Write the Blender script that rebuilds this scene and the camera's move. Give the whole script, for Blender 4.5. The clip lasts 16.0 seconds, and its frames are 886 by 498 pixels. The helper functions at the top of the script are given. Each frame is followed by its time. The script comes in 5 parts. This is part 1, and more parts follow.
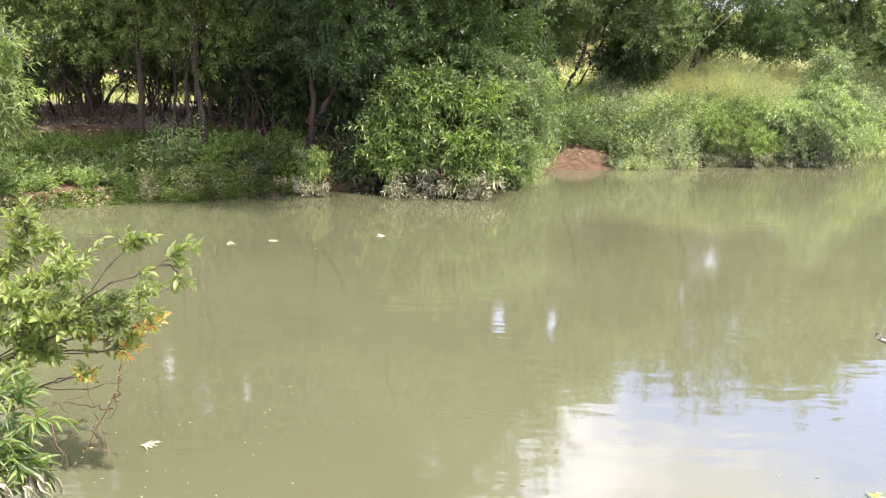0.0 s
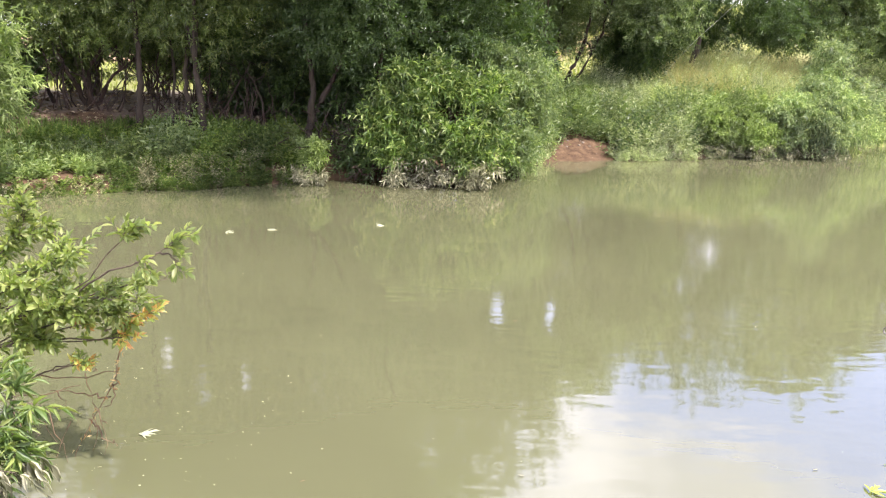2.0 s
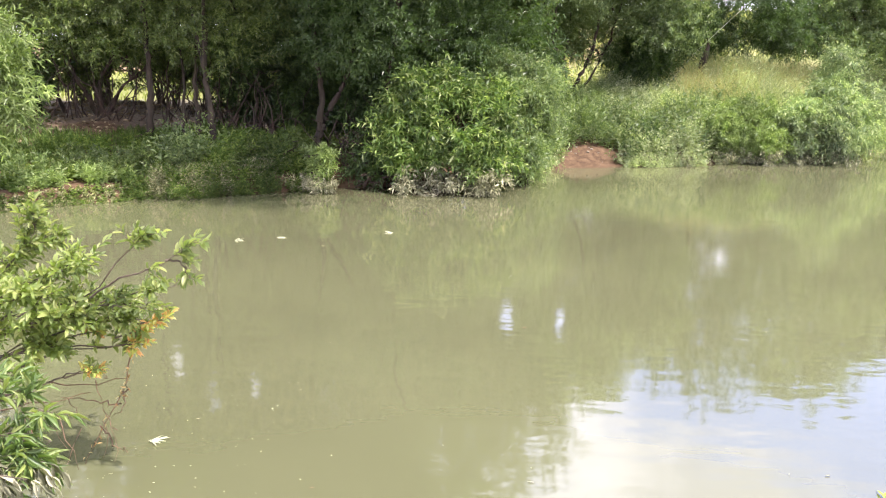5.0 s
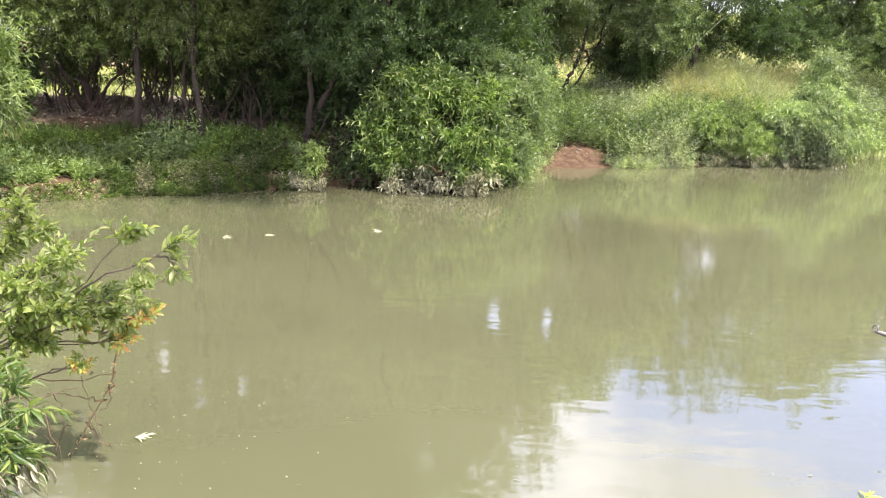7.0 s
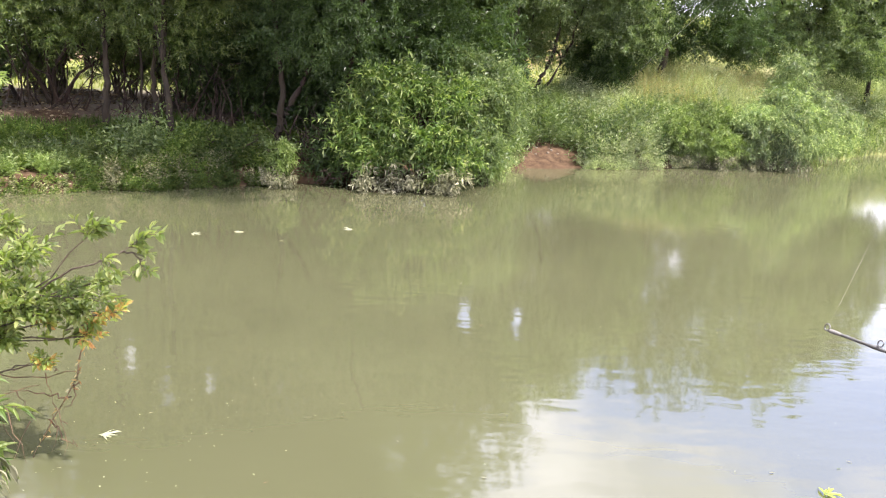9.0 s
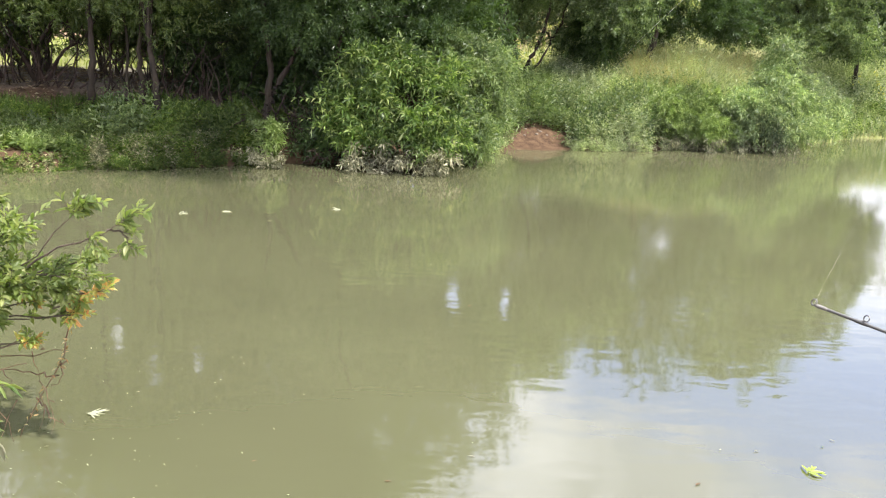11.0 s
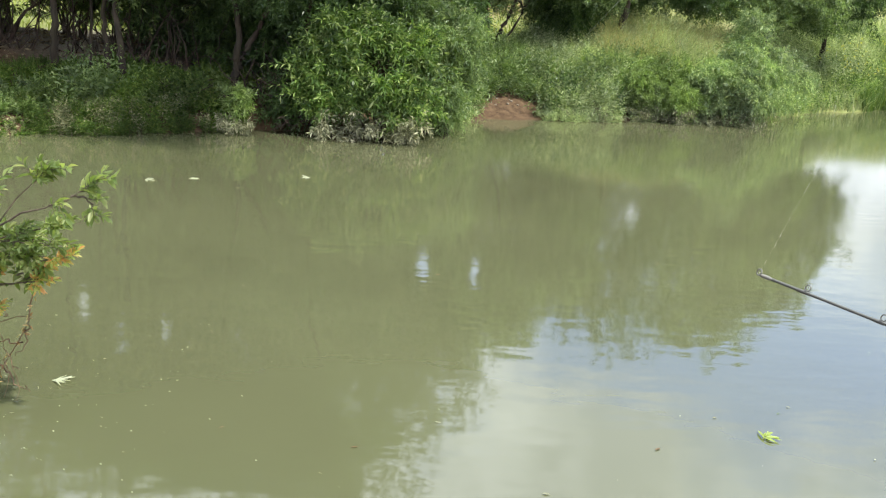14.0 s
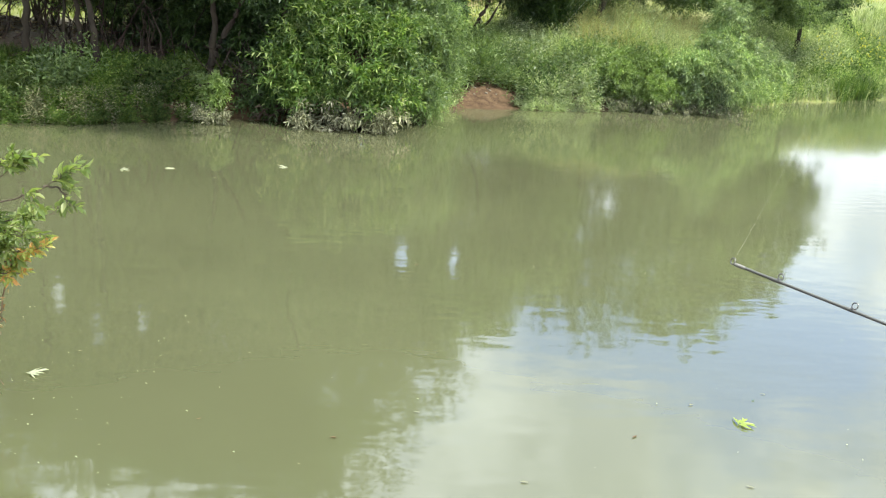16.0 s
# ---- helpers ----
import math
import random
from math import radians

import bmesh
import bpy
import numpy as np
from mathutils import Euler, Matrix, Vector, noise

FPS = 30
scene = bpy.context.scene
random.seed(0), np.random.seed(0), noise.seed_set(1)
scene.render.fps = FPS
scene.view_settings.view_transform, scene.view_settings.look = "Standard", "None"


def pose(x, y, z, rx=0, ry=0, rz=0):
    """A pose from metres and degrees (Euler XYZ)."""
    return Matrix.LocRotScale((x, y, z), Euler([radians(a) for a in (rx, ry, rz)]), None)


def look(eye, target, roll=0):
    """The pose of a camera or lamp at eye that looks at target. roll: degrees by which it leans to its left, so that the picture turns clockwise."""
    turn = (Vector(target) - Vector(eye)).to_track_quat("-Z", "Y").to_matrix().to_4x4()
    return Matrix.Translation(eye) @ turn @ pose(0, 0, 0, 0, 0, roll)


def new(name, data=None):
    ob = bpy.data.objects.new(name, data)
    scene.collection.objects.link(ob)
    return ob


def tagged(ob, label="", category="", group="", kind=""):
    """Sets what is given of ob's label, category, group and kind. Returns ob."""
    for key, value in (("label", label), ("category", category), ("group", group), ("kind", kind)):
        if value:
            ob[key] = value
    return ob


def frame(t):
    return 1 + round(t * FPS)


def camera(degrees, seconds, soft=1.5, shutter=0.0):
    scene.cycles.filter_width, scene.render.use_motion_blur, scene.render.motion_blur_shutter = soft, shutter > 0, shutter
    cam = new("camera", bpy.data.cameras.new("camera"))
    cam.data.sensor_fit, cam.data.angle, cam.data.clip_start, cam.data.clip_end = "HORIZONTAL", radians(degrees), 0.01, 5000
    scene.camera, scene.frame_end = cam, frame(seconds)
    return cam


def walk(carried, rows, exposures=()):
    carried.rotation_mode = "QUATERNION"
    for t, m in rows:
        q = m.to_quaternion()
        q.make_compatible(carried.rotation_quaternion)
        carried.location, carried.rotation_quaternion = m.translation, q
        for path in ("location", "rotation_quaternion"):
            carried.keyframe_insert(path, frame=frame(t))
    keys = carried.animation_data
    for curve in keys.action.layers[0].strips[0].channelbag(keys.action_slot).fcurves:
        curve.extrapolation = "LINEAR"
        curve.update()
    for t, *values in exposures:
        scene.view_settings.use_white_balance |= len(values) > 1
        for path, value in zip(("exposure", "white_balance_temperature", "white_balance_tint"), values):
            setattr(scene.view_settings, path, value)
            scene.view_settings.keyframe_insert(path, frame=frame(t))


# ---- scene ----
cam = camera(57.0, 16.0, soft=1.2)

PATH = [
    (0, (-0.042, 0.16, 2.148), (-0.037, 2.104, 1.676), 1.2),
    (0.5, (-0.042, 0.16, 2.149), (-0.039, 2.102, 1.671), 1.3),
    (1, (-0.044, 0.158, 2.147), (-0.039, 2.099, 1.663), 1.5),
    (1.5, (-0.045, 0.165, 2.147), (-0.038, 2.104, 1.658), 1.6),
    (2, (-0.048, 0.175, 2.144), (-0.039, 2.113, 1.649), 1.6),
    (2.5, (-0.045, 0.167, 2.145), (-0.048, 2.106, 1.654), 1.3),
    (3, (-0.044, 0.162, 2.147), (-0.065, 2.103, 1.668), 1.1),
    (3.5, (-0.043, 0.158, 2.147), (-0.071, 2.1, 1.67), 1.0),
    (4, (-0.042, 0.164, 2.143), (-0.065, 2.106, 1.664), 1.1),
    (6.5, (-0.048, 0.173, 2.133), (-0.046, 2.116, 1.66), 1.5),
    (7, (-0.045, 0.159, 2.135), (-0.03, 2.101, 1.657), 1.9),
    (7.5, (-0.047, 0.158, 2.14), (-0.011, 2.096, 1.646), 2.3),
    (8, (-0.048, 0.161, 2.131), (0.006, 2.098, 1.636), 2.5),
    (8.5, (-0.04, 0.143, 2.141), (0.032, 2.083, 1.66), 2.8),
    (9, (-0.037, 0.145, 2.137), (0.048, 2.085, 1.659), 2.9),
    (11.5, (-0.039, 0.143, 2.127), (0.09, 2.065, 1.589), 3.6),
    (12, (-0.035, 0.141, 2.131), (0.114, 2.056, 1.575), 3.9),
    (12.5, (-0.03, 0.134, 2.129), (0.142, 2.042, 1.556), 4.1),
    (13, (-0.029, 0.131, 2.131), (0.156, 2.037, 1.553), 4.3),
    (13.5, (-0.031, 0.128, 2.131), (0.16, 2.032, 1.55), 4.5),
    (14, (-0.025, 0.117, 2.135), (0.165, 2.019, 1.547), 4.4),
    (14.5, (-0.026, 0.118, 2.135), (0.168, 2.017, 1.536), 4.4),
    (15, (-0.024, 0.117, 2.137), (0.183, 2.011, 1.53), 4.5),
    (15.5, (-0.016, 0.11, 2.137), (0.208, 2.002, 1.528), 4.6),
    (16, (-0.02, 0.12, 2.135), (0.222, 2.009, 1.527), 4.7),
]
EXPOSURE = [(0.0, 1.47, 6530, 18), (2.5, 1.46, 6500, 18), (4.0, 1.55, 6480, 18), (6.5, 1.53, 6510, 17), (7.5, 1.38, 6530, 17), (9.0, 1.36, 6520, 16), (11.5, 1.15, 6460, 10), (12.5, 1.10, 6430, 6), (13.0, 1.08, 6430, 4), (14.0, 0.84, 6420, 0), (15.0, 0.98, 6410, -2), (16.0, 1.04, 6400, -3)]
walk(cam, [(t, look(eye, aim, lean)) for t, eye, aim, lean in PATH], EXPOSURE)

# ---- world and sun ----
SUN_ELEVATION, SUN_AZIMUTH = radians(60), radians(114)   # azimuth clockwise from +y


def make_world():
    world = bpy.data.worlds.new("sky")
    world.use_nodes = True
    scene.world = world
    nt = world.node_tree
    bg = nt.nodes["Background"]
    sky = nt.nodes.new("ShaderNodeTexSky")
    sky.sky_type = "NISHITA"
    sky.sun_disc = False
    sky.sun_elevation, sky.sun_rotation = SUN_ELEVATION, SUN_AZIMUTH
    sky.air_density, sky.dust_density, sky.ozone_density = 1.2, 2.2, 3.0
    tc = nt.nodes.new("ShaderNodeTexCoord")
    sep = nt.nodes.new("ShaderNodeSeparateXYZ")
    nt.links.new(tc.outputs["Generated"], sep.inputs["Vector"])

    def calc(kind, p, q):
        node = nt.nodes.new("ShaderNodeMath")
        node.operation = kind
        for sock, value in zip(node.inputs, (p, q)):
            if isinstance(value, bpy.types.NodeSocket):
                nt.links.new(value, sock)
            else:
                sock.default_value = value
        return node.outputs[0]

    def cloud_noise(scale, w, detail):
        node = nt.nodes.new("ShaderNodeTexNoise")
        node.noise_dimensions = "4D"
        node.inputs["W"].default_value = w
        node.inputs["Scale"].default_value, node.inputs["Detail"].default_value = scale, detail
        node.inputs["Roughness"].default_value = 0.6
        nt.links.new(tc.outputs["Generated"], node.inputs["Vector"])
        return node.outputs["Fac"]

    # broken cloud with one long gap of blue over the far bank, white haze near the horizon
    along_gap = nt.nodes.new("ShaderNodeVectorMath")
    along_gap.operation = "DOT_PRODUCT"
    along_gap.inputs[1].default_value = (0.883, -0.469, 0.0)
    nt.links.new(tc.outputs["Generated"], along_gap.inputs[0])
    u = calc("DIVIDE", calc("SUBTRACT", along_gap.outputs["Value"], 0.04), 0.27)
    v = calc("DIVIDE", calc("SUBTRACT", sep.outputs["Z"], 0.355), 0.085)
    away = calc("ADD", calc("MULTIPLY", u, u), calc("MULTIPLY", v, v))
    gap = calc("POWER", 2.718, calc("MULTIPLY", away, -0.9))
    billow = cloud_noise(3.4, 3.0, 8.0)
    amount = calc("SUBTRACT", calc("ADD", billow, 0.13), calc("MULTIPLY", gap, 0.36))
    ramp = nt.nodes.new("ShaderNodeValToRGB")
    ramp.color_ramp.elements[0].position = 0.42
    ramp.color_ramp.elements[1].position = 0.6
    ramp.color_ramp.elements[0].color = (0.07, 0.07, 0.07, 1)
    nt.links.new(amount, ramp.inputs["Fac"])
    shade = nt.nodes.new("ShaderNodeValToRGB")
    shade.color_ramp.elements[0].position, shade.color_ramp.elements[0].color = 0.38, (4.9, 5.0, 5.8, 1)
    shade.color_ramp.elements[1].position, shade.color_ramp.elements[1].color = 0.55, (8.3, 8.3, 9.2, 1)
    nt.links.new(cloud_noise(5.0, 7.3, 4.0), shade.inputs["Fac"])
    mix = nt.nodes.new("ShaderNodeMixRGB")
    nt.links.new(shade.outputs["Color"], mix.inputs["Color2"])
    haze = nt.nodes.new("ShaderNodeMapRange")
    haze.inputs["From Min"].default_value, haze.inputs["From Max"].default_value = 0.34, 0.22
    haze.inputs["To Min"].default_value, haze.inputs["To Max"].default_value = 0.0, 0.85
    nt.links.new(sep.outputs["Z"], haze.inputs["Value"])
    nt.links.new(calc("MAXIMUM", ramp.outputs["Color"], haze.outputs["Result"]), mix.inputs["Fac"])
    clear = nt.nodes.new("ShaderNodeMixRGB")
    clear.blend_type = "MULTIPLY"
    clear.inputs["Fac"].default_value = 1.0
    clear.inputs["Color2"].default_value = (1.5, 1.36, 1.65, 1)
    nt.links.new(sky.outputs["Color"], clear.inputs["Color1"])
    nt.links.new(clear.outputs["Color"], mix.inputs["Color1"])
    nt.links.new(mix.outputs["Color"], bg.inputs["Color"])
    bg.inputs["Strength"].default_value = 0.15


make_world()
sun_data = bpy.data.lights.new("sun", "SUN")
sun_data.energy, sun_data.angle, sun_data.color = 4.0, radians(0.6), (1.0, 0.96, 0.88)
sun = new("sun", sun_data)
_sd = Vector((math.sin(SUN_AZIMUTH) * math.cos(SUN_ELEVATION), math.cos(SUN_AZIMUTH) * math.cos(SUN_ELEVATION), math.sin(SUN_ELEVATION)))
sun.matrix_world = look(_sd * 60, (0, 0, 0))


# ---- materials ----
def nodes_of(name):
    m = bpy.data.materials.new(name)
    m.use_nodes = True
    nt = m.node_tree
    return m, nt, nt.nodes["Principled BSDF"]


def ramp_node(nt, stops):
    r = nt.nodes.new("ShaderNodeValToRGB")
    el = r.color_ramp.elements
    while len(el) < len(stops):
        el.new(0.5)
    for e, (p, c) in zip(el, stops):
        e.position, e.color = p, (*c, 1)
    return r


def noise_node(nt, scale, detail=4.0, rough=0.55, source="Object"):
    tc = nt.nodes.new("ShaderNodeTexCoord")
    n = nt.nodes.new("ShaderNodeTexNoise")
    n.inputs["Scale"].default_value, n.inputs["Detail"].default_value = scale, detail
    n.inputs["Roughness"].default_value = rough
    nt.links.new(tc.outputs[source], n.inputs["Vector"])
    return n


def mixed(nt, kind, a, b, fac):
    m = nt.nodes.new("ShaderNodeMixRGB")
    m.blend_type = kind
    for sock, v in (("Color1", a), ("Color2", b), ("Fac", fac)):
        if isinstance(v, bpy.types.NodeSocket):
            nt.links.new(v, m.inputs[sock])
        elif isinstance(v, tuple):
            m.inputs[sock].default_value = (*v, 1)
        else:
            m.inputs[sock].default_value = v
    return m.outputs["Color"]


def leaf_material(name, stops, patch=0.6, translucent=0.35, rough=0.42, gloss=0.5):
    """Leaves: the colour varies from leaf to leaf and from branch to branch."""
    m, nt, p = nodes_of(name)
    geo = nt.nodes.new("ShaderNodeNewGeometry")
    r = ramp_node(nt, stops)
    nt.links.new(geo.outputs["Random Per Island"], r.inputs["Fac"])
    n = noise_node(nt, 1.3, 3.0)
    r2 = ramp_node(nt, [(0.35, (1 - patch * 0.5,) * 3), (0.65, (1 + patch * 0.4, 1 + patch * 0.4, 1.0))])
    nt.links.new(n.outputs["Fac"], r2.inputs["Fac"])
    col = mixed(nt, "MULTIPLY", r.outputs["Color"], r2.outputs["Color"], 1.0)
    nt.links.new(col, p.inputs["Base Color"])
    p.inputs["Roughness"].default_value = rough
    p.inputs["Specular IOR Level"].default_value = gloss
    tr = nt.nodes.new("ShaderNodeBsdfTranslucent")
    bright = mixed(nt, "MULTIPLY", col, (1.5, 1.65, 0.75), 1.0)
    nt.links.new(bright, tr.inputs["Color"])
    ms = nt.nodes.new("ShaderNodeMixShader")
    ms.inputs["Fac"].default_value = translucent
    nt.links.new(p.outputs["BSDF"], ms.inputs[1])
    nt.links.new(tr.outputs["BSDF"], ms.inputs[2])
    nt.links.new(ms.outputs["Shader"], nt.nodes["Material Output"].inputs["Surface"])
    return m


def bark_material(name, dark, light, scale=14.0):
    m, nt, p = nodes_of(name)
    tc = nt.nodes.new("ShaderNodeTexCoord")
    mp = nt.nodes.new("ShaderNodeMapping")
    mp.inputs["Scale"].default_value = (1, 1, 0.22)
    n = nt.nodes.new("ShaderNodeTexNoise")
    n.inputs["Scale"].default_value, n.inputs["Detail"].default_value = scale, 8.0
    nt.links.new(tc.outputs["Object"], mp.inputs["Vector"])
    nt.links.new(mp.outputs["Vector"], n.inputs["Vector"])
    r = ramp_node(nt, [(0.3, dark), (0.7, light)])
    nt.links.new(n.outputs["Fac"], r.inputs["Fac"])
    n2 = noise_node(nt, 1.7)
    col = mixed(nt, "OVERLAY", r.outputs["Color"], n2.outputs["Color"], 0.25)
    nt.links.new(col, p.inputs["Base Color"])
    p.inputs["Roughness"].default_value = 0.9
    b = nt.nodes.new("ShaderNodeBump")
    b.inputs["Strength"].default_value, b.inputs["Distance"].default_value = 0.8, 0.02
    nt.links.new(n.outputs["Fac"], b.inputs["Height"])
    nt.links.new(b.outputs["Normal"], p.inputs["Normal"])
    return m


def ground_material():
    """Red-brown bank soil with litter, gravel track behind the trees, dry yellow-green meadow beyond."""
    m, nt, p = nodes_of("soil_and_meadow")
    tc = nt.nodes.new("ShaderNodeTexCoord")
    sep = nt.nodes.new("ShaderNodeSeparateXYZ")
    nt.links.new(tc.outputs["Object"], sep.inputs["Vector"])
    fine = noise_node(nt, 9.0, 8.0, 0.65)
    wide = noise_node(nt, 0.8, 4.0)
    soil = ramp_node(nt, [(0.3, (0.04, 0.024, 0.015)), (0.5, (0.092, 0.057, 0.034)), (0.72, (0.152, 0.1, 0.06))])
    nt.links.new(fine.outputs["Fac"], soil.inputs["Fac"])
    gravel_n = noise_node(nt, 22.0, 6.0, 0.7)
    gravel = ramp_node(nt, [(0.3, (0.1, 0.083, 0.066)), (0.7, (0.27, 0.228, 0.182))])
    nt.links.new(gravel_n.outputs["Fac"], gravel.inputs["Fac"])
    field = ramp_node(nt, [(0.3, (0.13, 0.16, 0.05)), (0.55, (0.2, 0.21, 0.075)), (0.75, (0.27, 0.25, 0.11))])
    nt.links.new(wide.outputs["Fac"], field.inputs["Fac"])

    def edge(value, a, b):
        w = nt.nodes.new("ShaderNodeMath")
        w.operation = "MULTIPLY_ADD"
        nt.links.new(wide.outputs["Fac"], w.inputs[0])
        w.inputs[1].default_value = 3.0
        nt.links.new(value, w.inputs[2])
        r = nt.nodes.new("ShaderNodeMapRange")
        r.inputs["From Min"].default_value, r.inputs["From Max"].default_value = a + 1.5, b + 1.5
        nt.links.new(w.outputs[0], r.inputs["Value"])
        return r.outputs["Result"]

    west = nt.nodes.new("ShaderNodeMapRange")
    west.inputs["From Min"].default_value, west.inputs["From Max"].default_value = -2.3, -3.6
    nt.links.new(sep.outputs["X"], west.inputs["Value"])
    east = nt.nodes.new("ShaderNodeMapRange")
    east.inputs["From Min"].default_value, east.inputs["From Max"].default_value = 3.6, 4.4
    nt.links.new(sep.outputs["X"], east.inputs["Value"])
    above = nt.nodes.new("ShaderNodeMapRange")
    above.inputs["From Min"].default_value, above.inputs["From Max"].default_value = 0.2, 0.32
    nt.links.new(sep.outputs["Z"], above.inputs["Value"])
    thatched = nt.nodes.new("ShaderNodeMath")
    thatched.operation = "MULTIPLY"
    nt.links.new(east.outputs["Result"], thatched.inputs[0])
    nt.links.new(above.outputs["Result"], thatched.inputs[1])
    beyond = nt.nodes.new("ShaderNodeMapRange")
    beyond.inputs["From Min"].default_value, beyond.inputs["From Max"].default_value = 8.0, 12.0
    nt.links.new(sep.outputs["Y"], beyond.inputs["Value"])
    far_thatch = nt.nodes.new("ShaderNodeMath")
    far_thatch.operation = "MULTIPLY"
    nt.links.new(thatched.outputs[0], far_thatch.inputs[0])
    nt.links.new(beyond.outputs["Result"], far_thatch.inputs[1])
    thatch = ramp_node(nt, [(0.3, (0.13, 0.14, 0.06)), (0.7, (0.29, 0.27, 0.14))])
    nt.links.new(fine.outputs["Fac"], thatch.inputs["Fac"])
    track = nt.nodes.new("ShaderNodeMath")
    track.operation = "MULTIPLY"
    nt.links.new(edge(sep.outputs["Y"], 13.0, 14.2), track.inputs[0])
    nt.links.new(west.outputs["Result"], track.inputs[1])
    col = mixed(nt, "MIX", soil.outputs["Color"], thatch.outputs["Color"], far_thatch.outputs[0])
    col = mixed(nt, "MIX", col, gravel.outputs["Color"], track.outputs[0])
    col = mixed(nt, "MIX", col, field.outputs["Color"], edge(sep.outputs["Y"], 16.8, 18.4))
    stub_west = nt.nodes.new("ShaderNodeMapRange")
    stub_west.inputs["From Min"].default_value, stub_west.inputs["From Max"].default_value = 9.0, 5.0
    nt.links.new(sep.outputs["X"], stub_west.inputs["Value"])
    stub = nt.nodes.new("ShaderNodeMath")
    stub.operation = "MULTIPLY"
    nt.links.new(edge(sep.outputs["Y"], 30.0, 34.0), stub.inputs[0])
    nt.links.new(stub_west.outputs["Result"], stub.inputs[1])
    stubble = ramp_node(nt, [(0.35, (0.17, 0.105, 0.06)), (0.65, (0.27, 0.19, 0.11))])
    nt.links.new(fine.outputs["Fac"], stubble.inputs["Fac"])
    col = mixed(nt, "MIX", col, stubble.outputs["Color"], stub.outputs[0])
    nt.links.new(col, p.inputs["Base Color"])
    p.inputs["Roughness"].default_value = 0.95
    p.inputs["Specular IOR Level"].default_value = 0.15
    b = nt.nodes.new("ShaderNodeBump")
    b.inputs["Strength"].default_value, b.inputs["Distance"].default_value = 0.7, 0.03
    nt.links.new(fine.outputs["Fac"], b.inputs["Height"])
    nt.links.new(b.outputs["Normal"], p.inputs["Normal"])
    return m


def water_material():
    """Silty green-brown pond water with small wind ripples."""
    m, nt, p = nodes_of("silty_water")
    n = noise_node(nt, 0.35, 3.0)
    r = ramp_node(nt, [(0.3, (0.0785, 0.08, 0.0425)), (0.7, (0.0985, 0.1005, 0.0527))])
    nt.links.new(n.outputs["Fac"], r.inputs["Fac"])
    nt.links.new(r.outputs["Color"], p.inputs["Base Color"])
    p.inputs["IOR"].default_value = 2.0
    tc = nt.nodes.new("ShaderNodeTexCoord")
    mp = nt.nodes.new("ShaderNodeMapping")
    mp.inputs["Scale"].default_value = (1.0, 2.2, 1.0)
    nt.links.new(tc.outputs["Object"], mp.inputs["Vector"])
    n1 = nt.nodes.new("ShaderNodeTexNoise")
    n1.inputs["Scale"].default_value, n1.inputs["Detail"].default_value = 2.0, 1.6
    nt.links.new(mp.outputs["Vector"], n1.inputs["Vector"])
    b = nt.nodes.new("ShaderNodeBump")
    b.inputs["Distance"].default_value = 0.02
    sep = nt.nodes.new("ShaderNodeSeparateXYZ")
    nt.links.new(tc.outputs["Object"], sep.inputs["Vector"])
    # Bump fades and roughness grows with y to suit the camera's view.
    bump_by_y = nt.nodes.new("ShaderNodeMapRange")
    bump_by_y.inputs["From Min"].default_value, bump_by_y.inputs["From Max"].default_value = 5.5, 10.0
    bump_by_y.inputs["To Min"].default_value, bump_by_y.inputs["To Max"].default_value = 0.12, 0.012
    nt.links.new(sep.outputs["Y"], bump_by_y.inputs["Value"])
    nt.links.new(bump_by_y.outputs["Result"], b.inputs["Strength"])
    rough_by_y = nt.nodes.new("ShaderNodeMapRange")
    rough_by_y.inputs["From Min"].default_value, rough_by_y.inputs["From Max"].default_value = 5.5, 9.0
    rough_by_y.inputs["To Min"].default_value, rough_by_y.inputs["To Max"].default_value = 0.045, 0.068
    nt.links.new(sep.outputs["Y"], rough_by_y.inputs["Value"])
    nt.links.new(rough_by_y.outputs["Result"], p.inputs["Roughness"])
    nt.links.new(n1.outputs["Fac"], b.inputs["Height"])
    n2 = nt.nodes.new("ShaderNodeTexNoise")
    n2.inputs["Scale"].default_value, n2.inputs["Detail"].default_value = 3.8, 1.4
    nt.links.new(mp.outputs["Vector"], n2.inputs["Vector"])
    gust = noise_node(nt, 0.5, 2.0)
    calm = ramp_node(nt, [(0.42, (0.06,) * 3), (0.66, (0.34,) * 3)])
    nt.links.new(gust.outputs["Fac"], calm.inputs["Fac"])
    b2 = nt.nodes.new("ShaderNodeBump")
    b2.inputs["Distance"].default_value = 0.006
    nt.links.new(calm.outputs["Color"], b2.inputs["Strength"])
    nt.links.new(n2.outputs["Fac"], b2.inputs["Height"])
    nt.links.new(b.outputs["Normal"], b2.inputs["Normal"])
    nt.links.new(b2.outputs["Normal"], p.inputs["Normal"])
    return m


GREEN = leaf_material("willow_leaf", [(0.0, (0.0635, 0.0966, 0.0288)), (0.6, (0.1058, 0.1470, 0.0454)), (1.0, (0.1903, 0.2268, 0.0871))])
BRIGHT = leaf_material("bright_leaf", [(0.0, (0.0462, 0.085, 0.0254)), (0.5, (0.1026, 0.165, 0.0462)), (0.85, (0.2052, 0.27, 0.0982)), (1.0, (0.3486, 0.39, 0.2200))], 0.8)
DARK = leaf_material("dark_leaf", [(0.0, (0.037, 0.068, 0.023)), (0.7, (0.065, 0.109, 0.036)), (1.0, (0.112, 0.160, 0.062))])
# Weed copy of the willow leaf, its colour toned for the bank's shade.
WEED = leaf_material("shade_toned_weed", [(0.0, (0.0526, 0.0911, 0.0236)), (0.6, (0.1012, 0.1582, 0.0437)), (1.0, (0.2125, 0.2622, 0.0917))], 0.9, rough=0.6, gloss=0.25)
